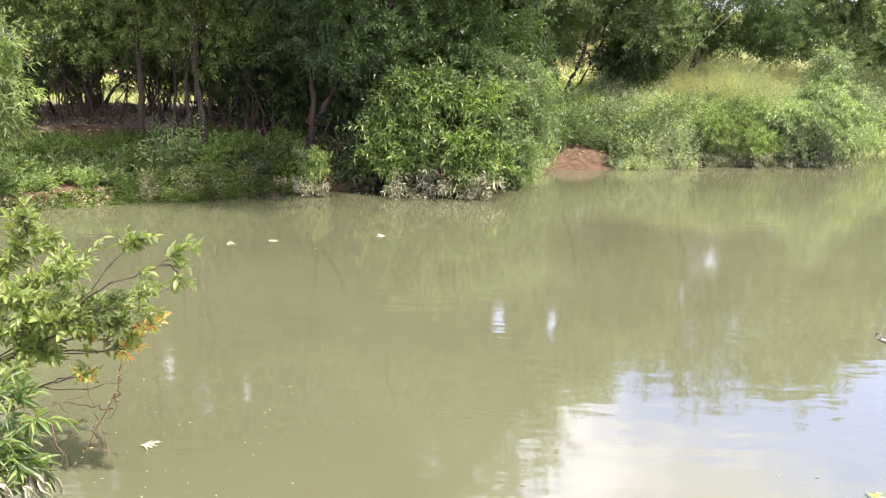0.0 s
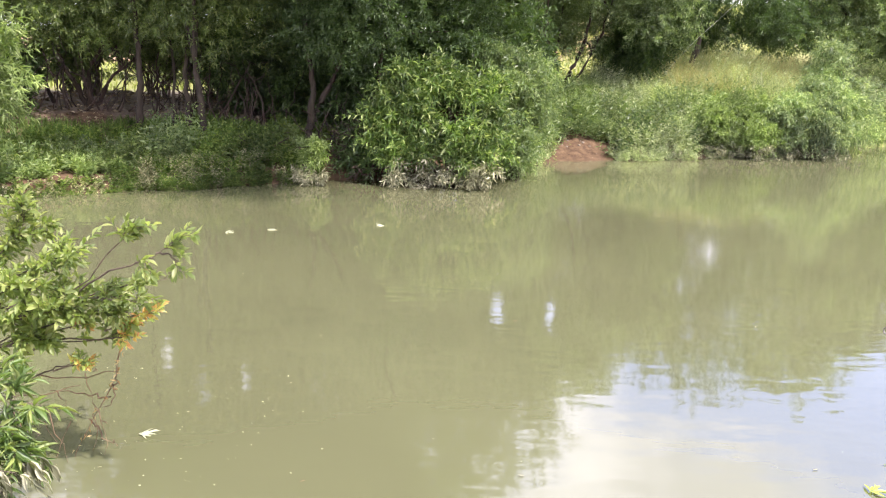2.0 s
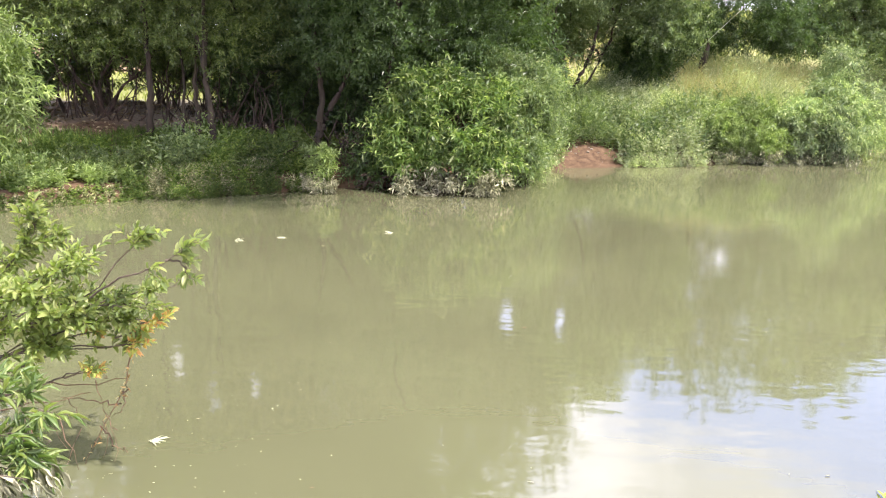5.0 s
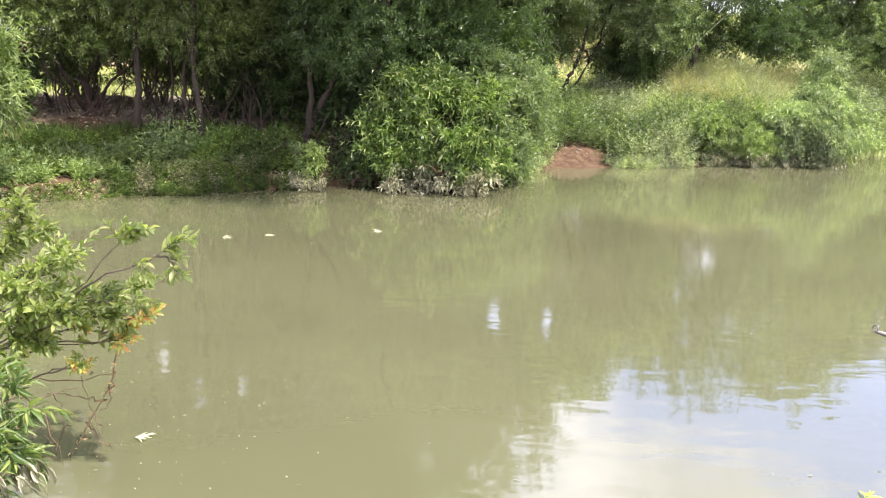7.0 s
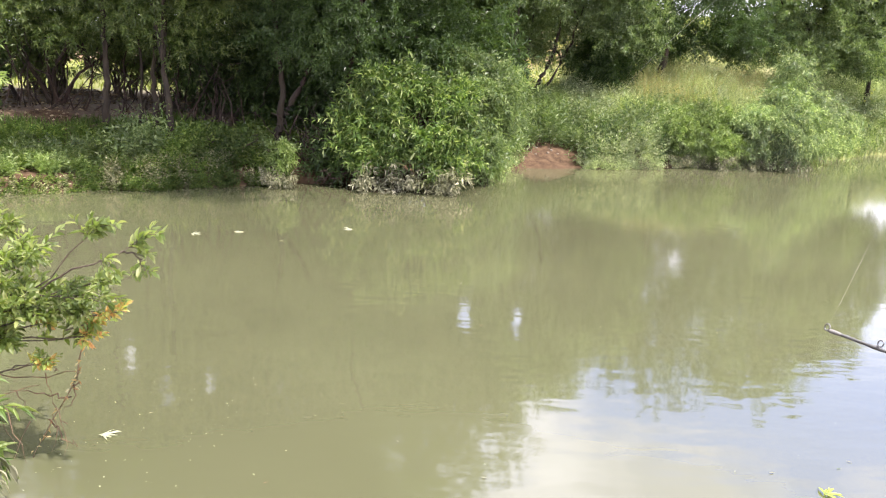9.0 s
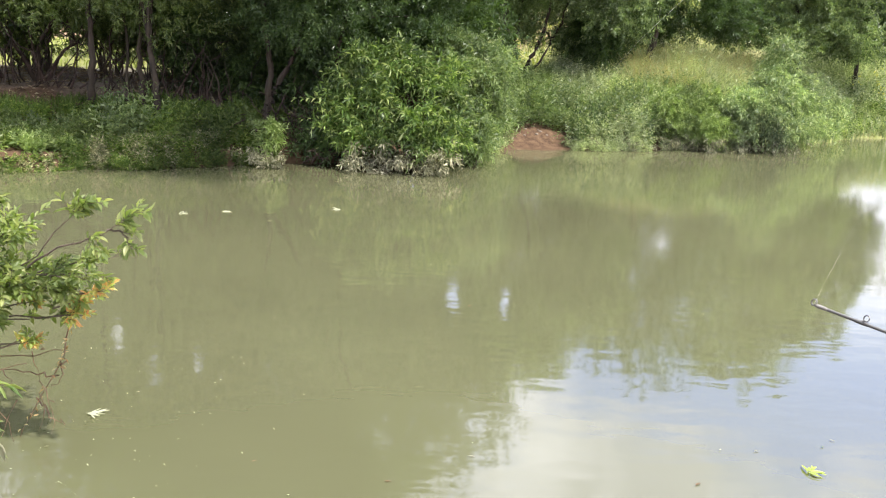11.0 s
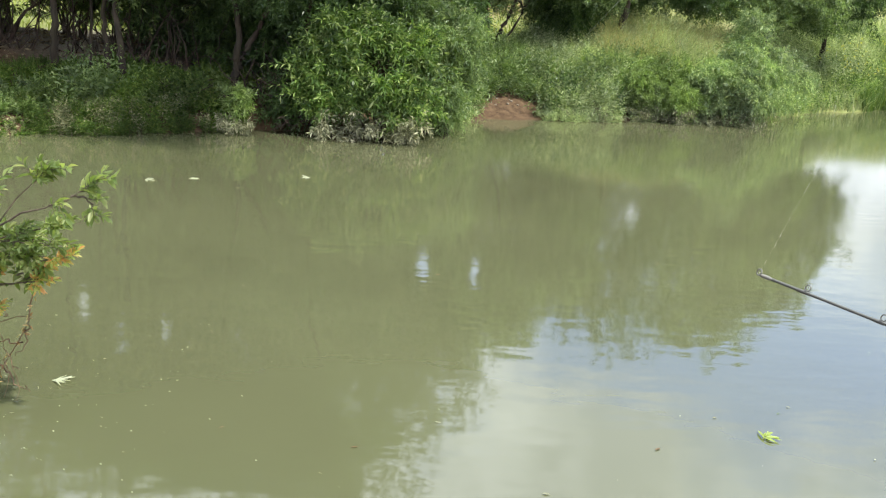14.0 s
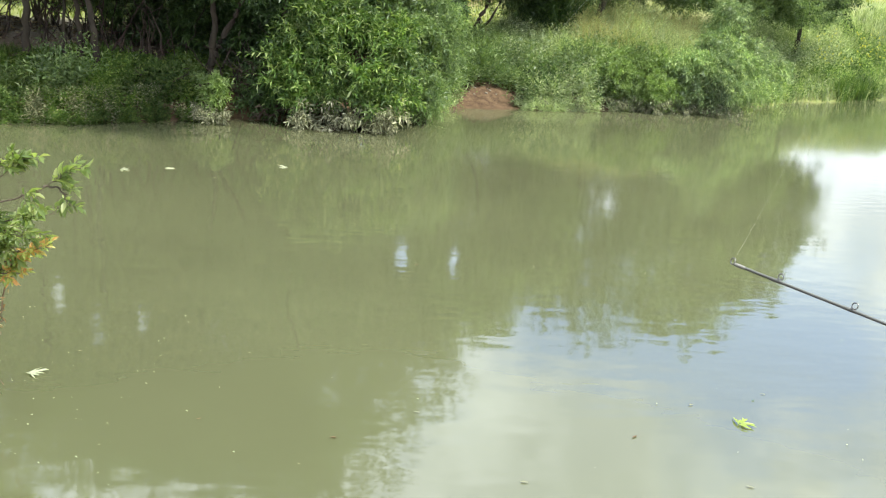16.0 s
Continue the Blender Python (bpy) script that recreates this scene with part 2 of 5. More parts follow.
GREY = leaf_material("grey_green_leaf", [(0.0, (0.209, 0.251, 0.160)), (0.6, (0.337, 0.385, 0.254)), (1.0, (0.565, 0.578, 0.477))], rough=0.6, gloss=0.25)
BUSH_GREEN = leaf_material("bush_leaf", [(0.0, (0.122, 0.176, 0.095)), (0.6, (0.21, 0.272, 0.152)), (1.0, (0.4, 0.445, 0.29))], 0.8)
PALE = leaf_material("silted_leaf", [(0.0, (0.1, 0.105, 0.062)), (0.55, (0.19, 0.186, 0.12)), (1.0, (0.5, 0.475, 0.36))], 0.4, 0.15, 0.8)
# Bank grass in two copies: shade and sunlight are put into their colours.
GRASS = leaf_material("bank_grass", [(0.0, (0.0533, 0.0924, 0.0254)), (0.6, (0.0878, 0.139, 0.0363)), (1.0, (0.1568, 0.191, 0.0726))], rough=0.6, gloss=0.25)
SUN_TONED = leaf_material("sun_toned_grass", [(0.0, (0.176, 0.218, 0.119)), (0.6, (0.289, 0.330, 0.188)), (1.0, (0.449, 0.459, 0.326))], rough=0.6, gloss=0.25)
LIGHT = leaf_material("light_leaf", [(0.0, (0.0899, 0.132, 0.0572)), (0.6, (0.1449, 0.201, 0.0860)), (1.0, (0.2507, 0.3, 0.1598))])
DRY = leaf_material("seed_grass", [(0.0, (0.24, 0.235, 0.14)), (0.6, (0.35, 0.32, 0.2)), (1.0, (0.41, 0.335, 0.235))], 0.5, rough=0.6, gloss=0.25)
MEADOW = leaf_material("meadow_grass", [(0.0, (0.16, 0.195, 0.06)), (0.6, (0.235, 0.26, 0.095)), (1.0, (0.32, 0.31, 0.14))], 0.4, rough=0.8, gloss=0.1)
YOUNG = leaf_material("young_leaf", [(0.0, (0.1060, 0.1581, 0.0488)), (0.6, (0.1899, 0.2558, 0.0928)), (1.0, (0.3269, 0.3906, 0.1855))])
SILT_WEED = leaf_material("silty_weed", [(0.0, (0.11, 0.13, 0.06)), (0.55, (0.21, 0.215, 0.12)), (1.0, (0.44, 0.41, 0.28))], 0.6, 0.15, 0.8)
ORANGE = leaf_material("orange_shoot", [(0.0, (0.56, 0.25, 0.13)), (0.35, (0.55, 0.37, 0.16)), (0.6, (0.48, 0.46, 0.17)), (1.0, (0.33, 0.43, 0.15))], 0.3)
BARK = bark_material("brown_bark", (0.02, 0.0135, 0.009), (0.062, 0.043, 0.029))
BARK_RED = bark_material("red_brown_bark", (0.02, 0.0125, 0.009), (0.07, 0.043, 0.031))
TWIG = bark_material("twig_bark", (0.04, 0.028, 0.02), (0.12, 0.088, 0.06), 40.0)
RUST = bark_material("rusty_twig", (0.075, 0.047, 0.027), (0.21, 0.13, 0.075), 40.0)
SOIL = ground_material()
WATER = water_material()


# ---- mesh helpers ----
def mesh_np(name, verts, faces, material, smooth=False):
    """A mesh from arrays of vertices and of equal-sided faces."""
    verts, faces = np.asarray(verts, np.float32), np.asarray(faces, np.int32)
    me = bpy.data.meshes.new(name)
    n, k = faces.shape
    me.vertices.add(len(verts))
    me.vertices.foreach_set("co", verts.ravel())
    me.loops.add(n * k)
    me.loops.foreach_set("vertex_index", faces.ravel())
    me.polygons.add(n)
    me.polygons.foreach_set("loop_start", np.arange(0, n * k, k, dtype=np.int32))
    me.polygons.foreach_set("use_smooth", np.full(n, smooth))
    me.materials.append(material)
    me.update(calc_edges=True)
    return me


def part_np(name, verts, faces, material, parent=None, label="", smooth=False):
    ob = new(name, mesh_np(name, verts, faces, material, smooth))
    ob.parent = parent
    return tagged(ob, label)


def thing(name, label, category, at=(0, 0, 0), group="", kind=""):
    e = new(name)
    e.location = at
    e.empty_display_size = 0.2
    return tagged(e, label, category, group, kind)


def unit(v):
    return v / np.maximum(np.linalg.norm(v, axis=-1, keepdims=True), 1e-9)


def tube(points, radii, sides=7, rng=None, rough=0.0):
    """A bent tapering round stem through points."""
    pts, rad = np.asarray(points, float), np.asarray(radii, float)
    tang = unit(np.gradient(pts, axis=0))
    ref = np.where(np.abs(tang[:, 2:3]) > 0.9, [[1.0, 0, 0]], [[0, 0, 1.0]])
    u = unit(np.cross(tang, ref))
    w = np.cross(tang, u)
    a = np.linspace(0, 2 * np.pi, sides, endpoint=False)
    r = rad[:, None] * (1 + (rng.normal(0, rough, (len(pts), sides)) if rng is not None else 0))
    v = pts[:, None] + r[..., None] * (np.cos(a)[None, :, None] * u[:, None] + np.sin(a)[None, :, None] * w[:, None])
    n = len(pts)
    i, j = np.meshgrid(np.arange(n - 1), np.arange(sides), indexing="ij")
    k = (j + 1) % sides
    f = np.stack([i * sides + j, i * sides + k, (i + 1) * sides + k, (i + 1) * sides + j], -1).reshape(-1, 4)
    return v.reshape(-1, 3), f


def bent(a, b, n, rng, wob, sag=0.0):
    """Points from a to b, wandering by wob and sagging."""
    t = np.linspace(0, 1, n)[:, None]
    p = np.asarray(a, float) * (1 - t) + np.asarray(b, float) * t
    off = np.cumsum(rng.normal(0, wob, (n, 3)), 0)
    off -= off[0] * (1 - t) + off[-1] * t
    p += off * np.array([1, 1, 0.5])
    p[:, 2] -= sag * (4 * t * (1 - t))[:, 0]
    return p


def joined(pieces):
    vs, fs, n = [], [], 0
    for v, f in pieces:
        vs.append(v)
        fs.append(f + n)
        n += len(v)
    return np.concatenate(vs), np.concatenate(fs)


def leaves(base, way, length, width, rng, droop=0.15, fold=0.3):
    """Folded pointed leaves, two triangles each."""
    n = len(base)
    side = unit(np.cross(way, np.array([0, 0, 1.0]) + rng.normal(0, 0.5, (n, 3))))
    nor = np.cross(side, way)
    nor *= np.sign(nor[:, 2:3] + 1e-6)
    L, W = np.broadcast_to(length, n)[:, None], np.broadcast_to(width, n)[:, None]
    mid = base + way * L * 0.45
    v = np.stack([base, mid + side * W * 0.5 + nor * W * fold, base + way * L - np.array([0, 0, 1.0]) * droop * L, mid - side * W * 0.5 + nor * W * fold], 1)
    i = np.arange(n)[:, None] * 4
    f = np.concatenate([i + [[0, 1, 2]], i + [[0, 2, 3]]], 1).reshape(-1, 3)
    return v.reshape(-1, 3), f


def sprigs(org, way, length, count, leaf, rng, slim=0.22, spread=1.1, droop=0.25, first=0.12):
    """Leaves set alternately along short drooping shoots. org, way: root and direction of each shoot."""
    n = len(org)
    L = np.broadcast_to(length, n)[:, None]
    s = np.linspace(first, 1.0, count)[None] + rng.uniform(-0.05, 0.05, (n, count))
    p = org[:, None] + way[:, None] * (s * L)[..., None]
    p[..., 2] -= droop * (s ** 2) * L
    down = way[:, None] + np.stack([0 * s, 0 * s, -2 * droop * s], -1)
    tang = unit(down)
    a = rng.uniform(0, 6.28, (n, 1)) + np.arange(count)[None] * 2.4
    u = unit(np.cross(tang, np.array([0.3, 0.2, 1.0])))
    w = np.cross(tang, u)
    r = np.cos(a)[..., None] * u + np.sin(a)[..., None] * w
    ang = spread * (1.25 - 0.6 * s)[..., None] + rng.normal(0, 0.15, (n, count, 1))
    d = unit(tang * np.cos(ang) + r * np.sin(ang) + [0, 0, 0.12 - 0.6 * droop])
    size = leaf * (0.65 + 0.5 * np.sin(np.pi * np.clip(s, 0, 1) ** 0.8)) * rng.uniform(0.75, 1.25, (n, count))
    return leaves(p.reshape(-1, 3), d.reshape(-1, 3), size.ravel(), size.ravel() * slim, rng)


def clump_shoots(centres, radii, per, rng, shell=0.5, rise=0.15, zmin=-9.0):
    """Roots and directions of shoots over rounded clumps of a crown."""
    c = np.repeat(np.asarray(centres, float), per, 0)
    R = np.repeat(np.asarray(radii, float), per)[:, None]
    d = unit(rng.normal(0, 1, (len(c), 3)))
    o = c + d * R * (shell + (1 - shell) * rng.uniform(0, 1, (len(c), 1)) ** 0.6) * [1, 1, 0.8]
    w = unit(d * [1, 1, 0.7] + [0, 0, rise] + rng.normal(0, 0.45, (len(c), 3)))
    keep = o[:, 2] > zmin
    return o[keep], w[keep]


# ---- the ground ----
SHORE_X = np.array([-40, -22, -12, -8, -5.7, -5.1, -4.3, -3.2, -2.4, -1.8, -0.5, 0.8, 1.5, 2.05, 3.3, 5.3, 7, 9, 11.5, 16, 24, 45])
SHORE_Y = np.array([6, 7.5, 9, 9.7, 10.5, 10.8, 11.4, 12.0, 12.3, 12.6, 13.2, 14.1, 14.9, 15.5, 15.65, 16.6, 17.2, 18.6, 20.4, 23.2, 27, 34])
NEAR_X = np.array([-40, -22, -6, -3.2, -2.4, -1.6, -0.6, 0.5, 3, 8, 20, 45])
NEAR_Y = np.array([6, 5.2, 4.8, 4.0, 2.8, 1.7, 1.1, 0.95, 0.95, 1.4, 8, 34])


def shore(x):
    return np.interp(x, SHORE_X, SHORE_Y) + 0.12 * np.sin(2.3 * x) + 0.06 * np.sin(5.9 * x + 1)


def near_shore(x):
    return np.interp(x, NEAR_X, NEAR_Y) + 0.06 * np.sin(3.1 * x)


def height(x, y):
    """Height of the ground: banks round the pond, meadow beyond with an eastern rise fitted to the camera's view."""
    x, y = np.asarray(x, float), np.asarray(y, float)
    d = (y - shore(x)) * 0.85
    g = (near_shore(x) - y) * 0.9
    ripple = 0.05 * np.sin(1.7 * x + 0.6 * y) * np.sin(1.3 * y - 0.4 * x) + 0.03 * np.sin(4.1 * x) * np.sin(3.7 * y)
    cut = np.interp(x, [-7, -4.5, -2, 1.8, 2.1, 3.3, 3.6, 5, 9, 14], [0.20, 0.20, 0.16, 0.14, 0.04, 0.04, 0.14, 0.18, 0.12, 0.08])
    mid = np.interp(x, [-7, -4.5, -2, 1.8, 2.1, 3.3, 3.6, 5, 9, 14], [0.55, 0.5, 0.55, 0.55, 0.52, 0.52, 0.6, 0.8, 0.7, 0.5])
    f1, f2, f3 = np.clip(d / 0.15, 0, 1), np.clip((d - np.interp(x, [-5.0, -3.8], [0.75, 0.1])) / 1.3, 0, 1), np.clip((d - 1.2) / 2.2, 0, 1)
    far = cut * f1 + (mid - cut) * f2 + (np.interp(x, [-2, 5, 12], [0.95, 1.2, 1.15]) - mid) * (f3 * f3 * (3 - 2 * f3))
    burrow = np.clip((0.17 - np.abs(x - 5.15)) / 0.05, 0, 1) * np.clip((0.5 - d) / 0.06, 0, 1)
    far = far * (1 - burrow) + 0.02 * burrow
    rise = np.clip((x - 2.5) / 9, 0, 1) * np.clip((y - 23.5) / 30, 0, 1)
    far = far + 3.4 * rise * (2 - rise)
    n1, n2 = np.clip(g / 0.3, 0, 1), np.clip(g / 1.6, 0, 1)
    near = 0.2 * n1 + 0.45 * n2
    land = np.where(d > g, far, near) + ripple * np.clip(np.maximum(d, g), 0, 1)
    bed = -0.7 * np.clip(-np.maximum(d, g) / 1.0, 0, 1)
    return np.where(np.maximum(d, g) > 0, land, bed)


def axis_steps(lo, hi, step, out, grow=1.25):
    a = list(np.arange(lo, hi + 1e-6, step))
    s = step
    while a[-1] < out:
        s *= grow
        a.append(a[-1] + s)
    s = step
    while a[0] > -out:
        s *= grow
        a.insert(0, a[0] - s)
    return np.array(a)


gx, gy = axis_steps(-14, 18, 0.12, 1500), axis_steps(-2, 26, 0.12, 1500)
GX, GY = np.meshgrid(gx, gy, indexing="ij")
gv = np.stack([GX, GY, height(GX, GY)], -1).reshape(-1, 3)
_i, _j = np.meshgrid(np.arange(len(gx) - 1), np.arange(len(gy) - 1), indexing="ij")
gf = np.stack([_i * len(gy) + _j, (_i + 1) * len(gy) + _j, (_i + 1) * len(gy) + _j + 1, _i * len(gy) + _j + 1], -1).reshape(-1, 4)
ground = tagged(part_np("ground", gv, gf, SOIL, None, "", True), "red-brown earth banks with a yellow-green meadow beyond", "ground", kind="structure")

wx, wy = np.linspace(-40, 46, 44), np.linspace(0, 36, 19)
WX, WY = np.meshgrid(wx, wy, indexing="ij")
_i, _j = np.meshgrid(np.arange(43), np.arange(18), indexing="ij")
wf = np.stack([_i * 19 + _j, (_i + 1) * 19 + _j, (_i + 1) * 19 + _j + 1, _i * 19 + _j + 1], -1).reshape(-1, 4)
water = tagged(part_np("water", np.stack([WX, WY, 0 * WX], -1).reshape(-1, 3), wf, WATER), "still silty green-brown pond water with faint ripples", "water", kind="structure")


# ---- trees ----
# Gaps cut to fit the camera's view of sky mirrored in the water: centre (x, z) where they cross y = 16 and y = 21, half
# width, half height.
VIEW_GAPS = [((1.16, 3.17), (1.53, 4.84), 0.31, 0.5), ((2.25, 3.28), (2.97, 4.99), 0.25, 0.5),
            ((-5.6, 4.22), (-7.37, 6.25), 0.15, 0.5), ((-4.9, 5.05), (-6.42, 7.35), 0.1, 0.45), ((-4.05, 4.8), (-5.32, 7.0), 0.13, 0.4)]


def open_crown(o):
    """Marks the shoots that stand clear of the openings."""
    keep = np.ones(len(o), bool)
    for a, b, rx, rz in VIEW_GAPS:
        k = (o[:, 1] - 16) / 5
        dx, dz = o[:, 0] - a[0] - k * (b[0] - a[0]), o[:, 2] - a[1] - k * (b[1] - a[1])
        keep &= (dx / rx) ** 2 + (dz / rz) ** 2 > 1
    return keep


def tree(name, label, foot, trunks, crown, leaf_mat, bark, seed, leaf=0.092, slim=0.32, clumps=90, per=45, shoot=0.34, count=13, size=(0.35, 0.8), zmin=1.0, rise=0.15, droop=0.08, category="tree", group="", limbs=7, thin=0.0):
    """trunks: lists of (points, radius at the foot). crown: ellipsoids (x, y, z, rx, ry, rz, weight), all in the world."""
    rng = np.random.default_rng(seed)
    fx, fy = foot
    base = np.array([fx, fy, float(height(fx, fy)) - 0.05])
    t = thing(name, label, category, base, group)
    tops = []
    for pts, r0 in trunks:
        key = np.array([[fx + a, fy + b, base[2] + c] for a, b, c in pts])
        s = np.linspace(0, len(key) - 1, 6 * len(key))
        p = np.stack([np.interp(s, np.arange(len(key)), key[:, k]) for k in range(3)], 1)
        p[1:-1] += rng.normal(0, 0.012, (len(p) - 2, 3))
        p[:, 0] += 0.04 * np.sin(np.linspace(0, 9, len(p)) + seed)
        taper = np.linspace(1, 0.3, len(p)) * (1 + 0.5 * np.exp(-np.linspace(0, 9, len(p))))
        v, f = tube(p - base, 0.72 * r0 * taper, 9, rng, 0.08)
        part_np("trunk", v, f, bark, t, "", True)
        tops.append(p)
    cs, rs = [], []
    wsum = sum(c[6] for c in crown)
    for x, y, z, rx, ry, rz, wgt in crown:
        k = max(1, int(round(clumps * wgt / wsum)))
        d = unit(rng.normal(0, 1, (k, 3))) * rng.uniform(0.15, 1, (k, 1)) ** 0.45
        cs.append(np.array([x, y, z]) + d * [rx, ry, rz])
        rs.append(rng.uniform(*size, k))
    cs, rs = np.concatenate(cs), np.concatenate(rs)
    for c in cs[rng.permutation(len(cs))[:limbs]]:
        p = tops[rng.integers(len(tops))]
        a = p[int(len(p) * rng.uniform(0.45, 0.98))]
        q = bent(a, c, 7, rng, 0.05, -0.1)
        v, f = tube(q - base, np.linspace(0.035, 0.01, 7), 6, rng, 0.05)
        part_np("limb", v, f, bark, t, "", True)
    o, w = clump_shoots(cs, rs, per, rng, 0.45, rise, zmin)
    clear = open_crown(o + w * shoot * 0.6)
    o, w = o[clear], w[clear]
    if thin:
        gaps = np.sin(4.9 * o[:, 0] + seed) * np.sin(1.9 * o[:, 2] + 2 * seed) + 0.6 * np.sin(8.3 * o[:, 0] + 1.3 * o[:, 2])
        stay = (gaps < np.quantile(gaps, 1 - thin)) | (o[:, 2] < (2.9 if thin > 0.15 else 4.4))
        o, w = o[stay], w[stay]
    high = o[:, 2] > 2.35 + 0.068 * o[:, 1]
    long = shoot * rng.uniform(0.7, 1.3, len(o))
    low_part = sprigs(o[~high] - base, w[~high], long[~high], count + 3, leaf * 0.82, rng, slim, droop=droop)
    high_part = sprigs(o[high] - base, w[high], long[high], max(6, count - 5), leaf * 1.35, rng, slim, droop=droop)
    v, f = joined([low_part, high_part])
    tagged(part_np("crown", v, f, leaf_mat, t), kind="stuff")
    return t


def shrub(name, label, foot, domes, leaf_mat, seed, leaf=0.1, slim=0.27, clumps=40, per=45, shoot=0.3, count=12, size=(0.25, 0.5), pale=0, droop=0.12, stems=7, category="bush", bark=None, pale_z=0.3, rise=0.25, pale_at=()):
    """Low leafy bush; pale: how many silt-covered shoots hang at the water."""
    rng = np.random.default_rng(seed)
    fx, fy = foot
    base = np.array([fx, fy, float(height(fx, fy)) - 0.05])
    t = thing(name, label, category, base)
    cs, rs = [], []
    wsum = sum(c[6] for c in domes)
    for x, y, z, rx, ry, rz, wgt in domes:
        k = max(1, int(round(clumps * wgt / wsum)))
        d = unit(rng.normal(0, 1, (k, 3))) * rng.uniform(0.1, 1, (k, 1)) ** 0.4
        cs.append(np.array([x, y, z]) + d * [rx, ry, rz])
        rs.append(rng.uniform(*size, k))
    cs, rs = np.concatenate(cs), np.concatenate(rs)
    for c in cs[rng.permutation(len(cs))[:stems]]:
        q = bent(base + rng.normal(0, 0.08, 3) * [1, 1, 0], c, 8, rng, 0.05, -0.1)
        v, f = tube(q - base, np.linspace(0.022, 0.006, 8), 6)
        part_np("stem", v, f, bark or TWIG, t, "", True)
    o, w = clump_shoots(cs, rs, per, rng, 0.5, rise, 0.05)
    long = rng.uniform(0.7, 1.3, len(o)) * np.where(rng.uniform(size=len(o)) < 0.12, 1.9, 1.0)
    v, f = sprigs(o - base, w, shoot * long, count, leaf, rng, slim, droop=droop)
    v[:, 2] = np.maximum(v[:, 2], 0.01 - base[2])
    tagged(part_np("foliage", v, f, leaf_mat, t), kind="stuff")
    if pale:
        pick = o[o[:, 2] < pale_z + 0.5]
        pick = pick[np.argsort(pick[:, 1])[: len(pick) // 2]]
        q = pick[rng.integers(len(pick), size=pale)].copy()
        q[:, 2] = 0.05 + pale_z * rng.uniform(0, 1, pale) * rng.uniform(0.4, 1.0, pale)
        q[:, 1] -= rng.uniform(-0.15, 0.3, pale)
        if pale_at:
            mid, wide = np.array(pale_at)[rng.integers(len(pale_at), size=pale)].T
            q[:, 0] = mid + wide * rng.normal(0, 0.6, pale)
        wd = unit(rng.normal(0, 1, (pale, 3)) * [1, 0.6, 0.5] + [0, -0.5, -0.15])
        v, f = sprigs(q - base, wd, shoot * rng.uniform(0.5, 1.0, pale), count, leaf * 0.8, rng, slim * 0.9, droop=0.4)
        v[:, 2] = np.maximum(v[:, 2], 0.012 - base[2])
        tagged(part_np("silted_foliage", v, f, PALE, t, "pale grey leaves coated with dried silt"), kind="stuff")
    return t


tree("willow_tree", "tall dark leafy tree with a forked brown trunk", (-2.2, 13.5),
     [([(0, 0, 0), (0.0, 0, 0.6), (0.03, 0, 1.2), (-0.15, 0.1, 3.0), (-0.4, 0.3, 5.4)], 0.09),
      ([(0.02, 0, 0.35), (0.2, 0.0, 0.9), (0.5, 0.1, 1.5), (0.8, 0.3, 2.6), (1.3, 0.5, 4.6)], 0.07),
      ([(0.9, 0.3, 0.0), (1.0, 0.3, 1.0), (1.3, 0.5, 2.4), (1.8, 0.7, 4.2)], 0.07)],
     # Pieces with y under 12 are out-of-view boughs added to shade bank and water.
     [(-2.2, 14.4, 3.6, 1.6, 1.6, 1.7, 3), (-0.4, 14.4, 3.6, 1.5, 1.5, 1.6, 3), (-2.6, 14.6, 5.9, 1.6, 1.6, 1.4, 2), (-0.6, 14.6, 5.6, 1.7, 1.6, 1.3, 2), (1.2, 14.8, 4.9, 0.9, 1.2, 1.1, 1.4), (0.7, 14.6, 3.6, 0.8, 1.0, 1.0, 1), (-1.8, 11.95, 4.7, 1.3, 0.7, 0.7, 2.2), (-2.9, 11.7, 4.9, 0.9, 0.6, 0.6, 0.8), (-1.6, 13.1, 2.4, 0.8, 0.25, 0.32, 0.9), (-2.9, 14.7, 2.75, 0.8, 0.5, 0.5, 1.2), (-0.5, 10.9, 4.8, 1.1, 0.5, 0.45, 0.9)],
     DARK, BARK, 11, clumps=274, per=50, zmin=1.55, limbs=12)
tree("tree", "slender leafy tree with a thin brown trunk", (-4.9, 13.3),
     [([(0, 0, 0), (0.02, 0, 0.9), (0.05, 0.05, 1.8), (-0.05, 0.1, 3.2), (0.1, 0.2, 5.2)], 0.075), ([(0.45, 0.3, 0), (0.5, 0.3, 1.4), (0.4, 0.4, 3.6)], 0.04)],
     [(-5.0, 14.0, 3.3, 1.3, 1.2, 1.1, 3), (-5.0, 14.2, 5.6, 1.5, 1.3, 1.5, 3), (-5.3, 13.6, 2.4, 1.1, 0.5, 0.3, 0.9)], GREEN, BARK, 12, clumps=74, per=48, zmin=1.9)
tree("tree", "slender leafy tree with a pale straight trunk", (-3.83, 13.0),
     [([(0, 0, 0), (0.0, 0, 0.7), (-0.02, 0.05, 1.4), (-0.05, 0.1, 3.2), (0.1, 0.2, 5.2)], 0.07), ([(-0.4, 0.5, 0), (-0.3, 0.5, 1.2), (-0.2, 0.5, 3.6)], 0.07)],
     [(-3.7, 13.8, 3.5, 1.0, 1.2, 1.2, 3), (-3.6, 14.2, 5.8, 1.3, 1.3, 1.4, 3), (-3.7, 13.4, 2.4, 0.8, 0.5, 0.35, 0.6)], GREEN, BARK, 13, clumps=74, per=48, zmin=1.6)
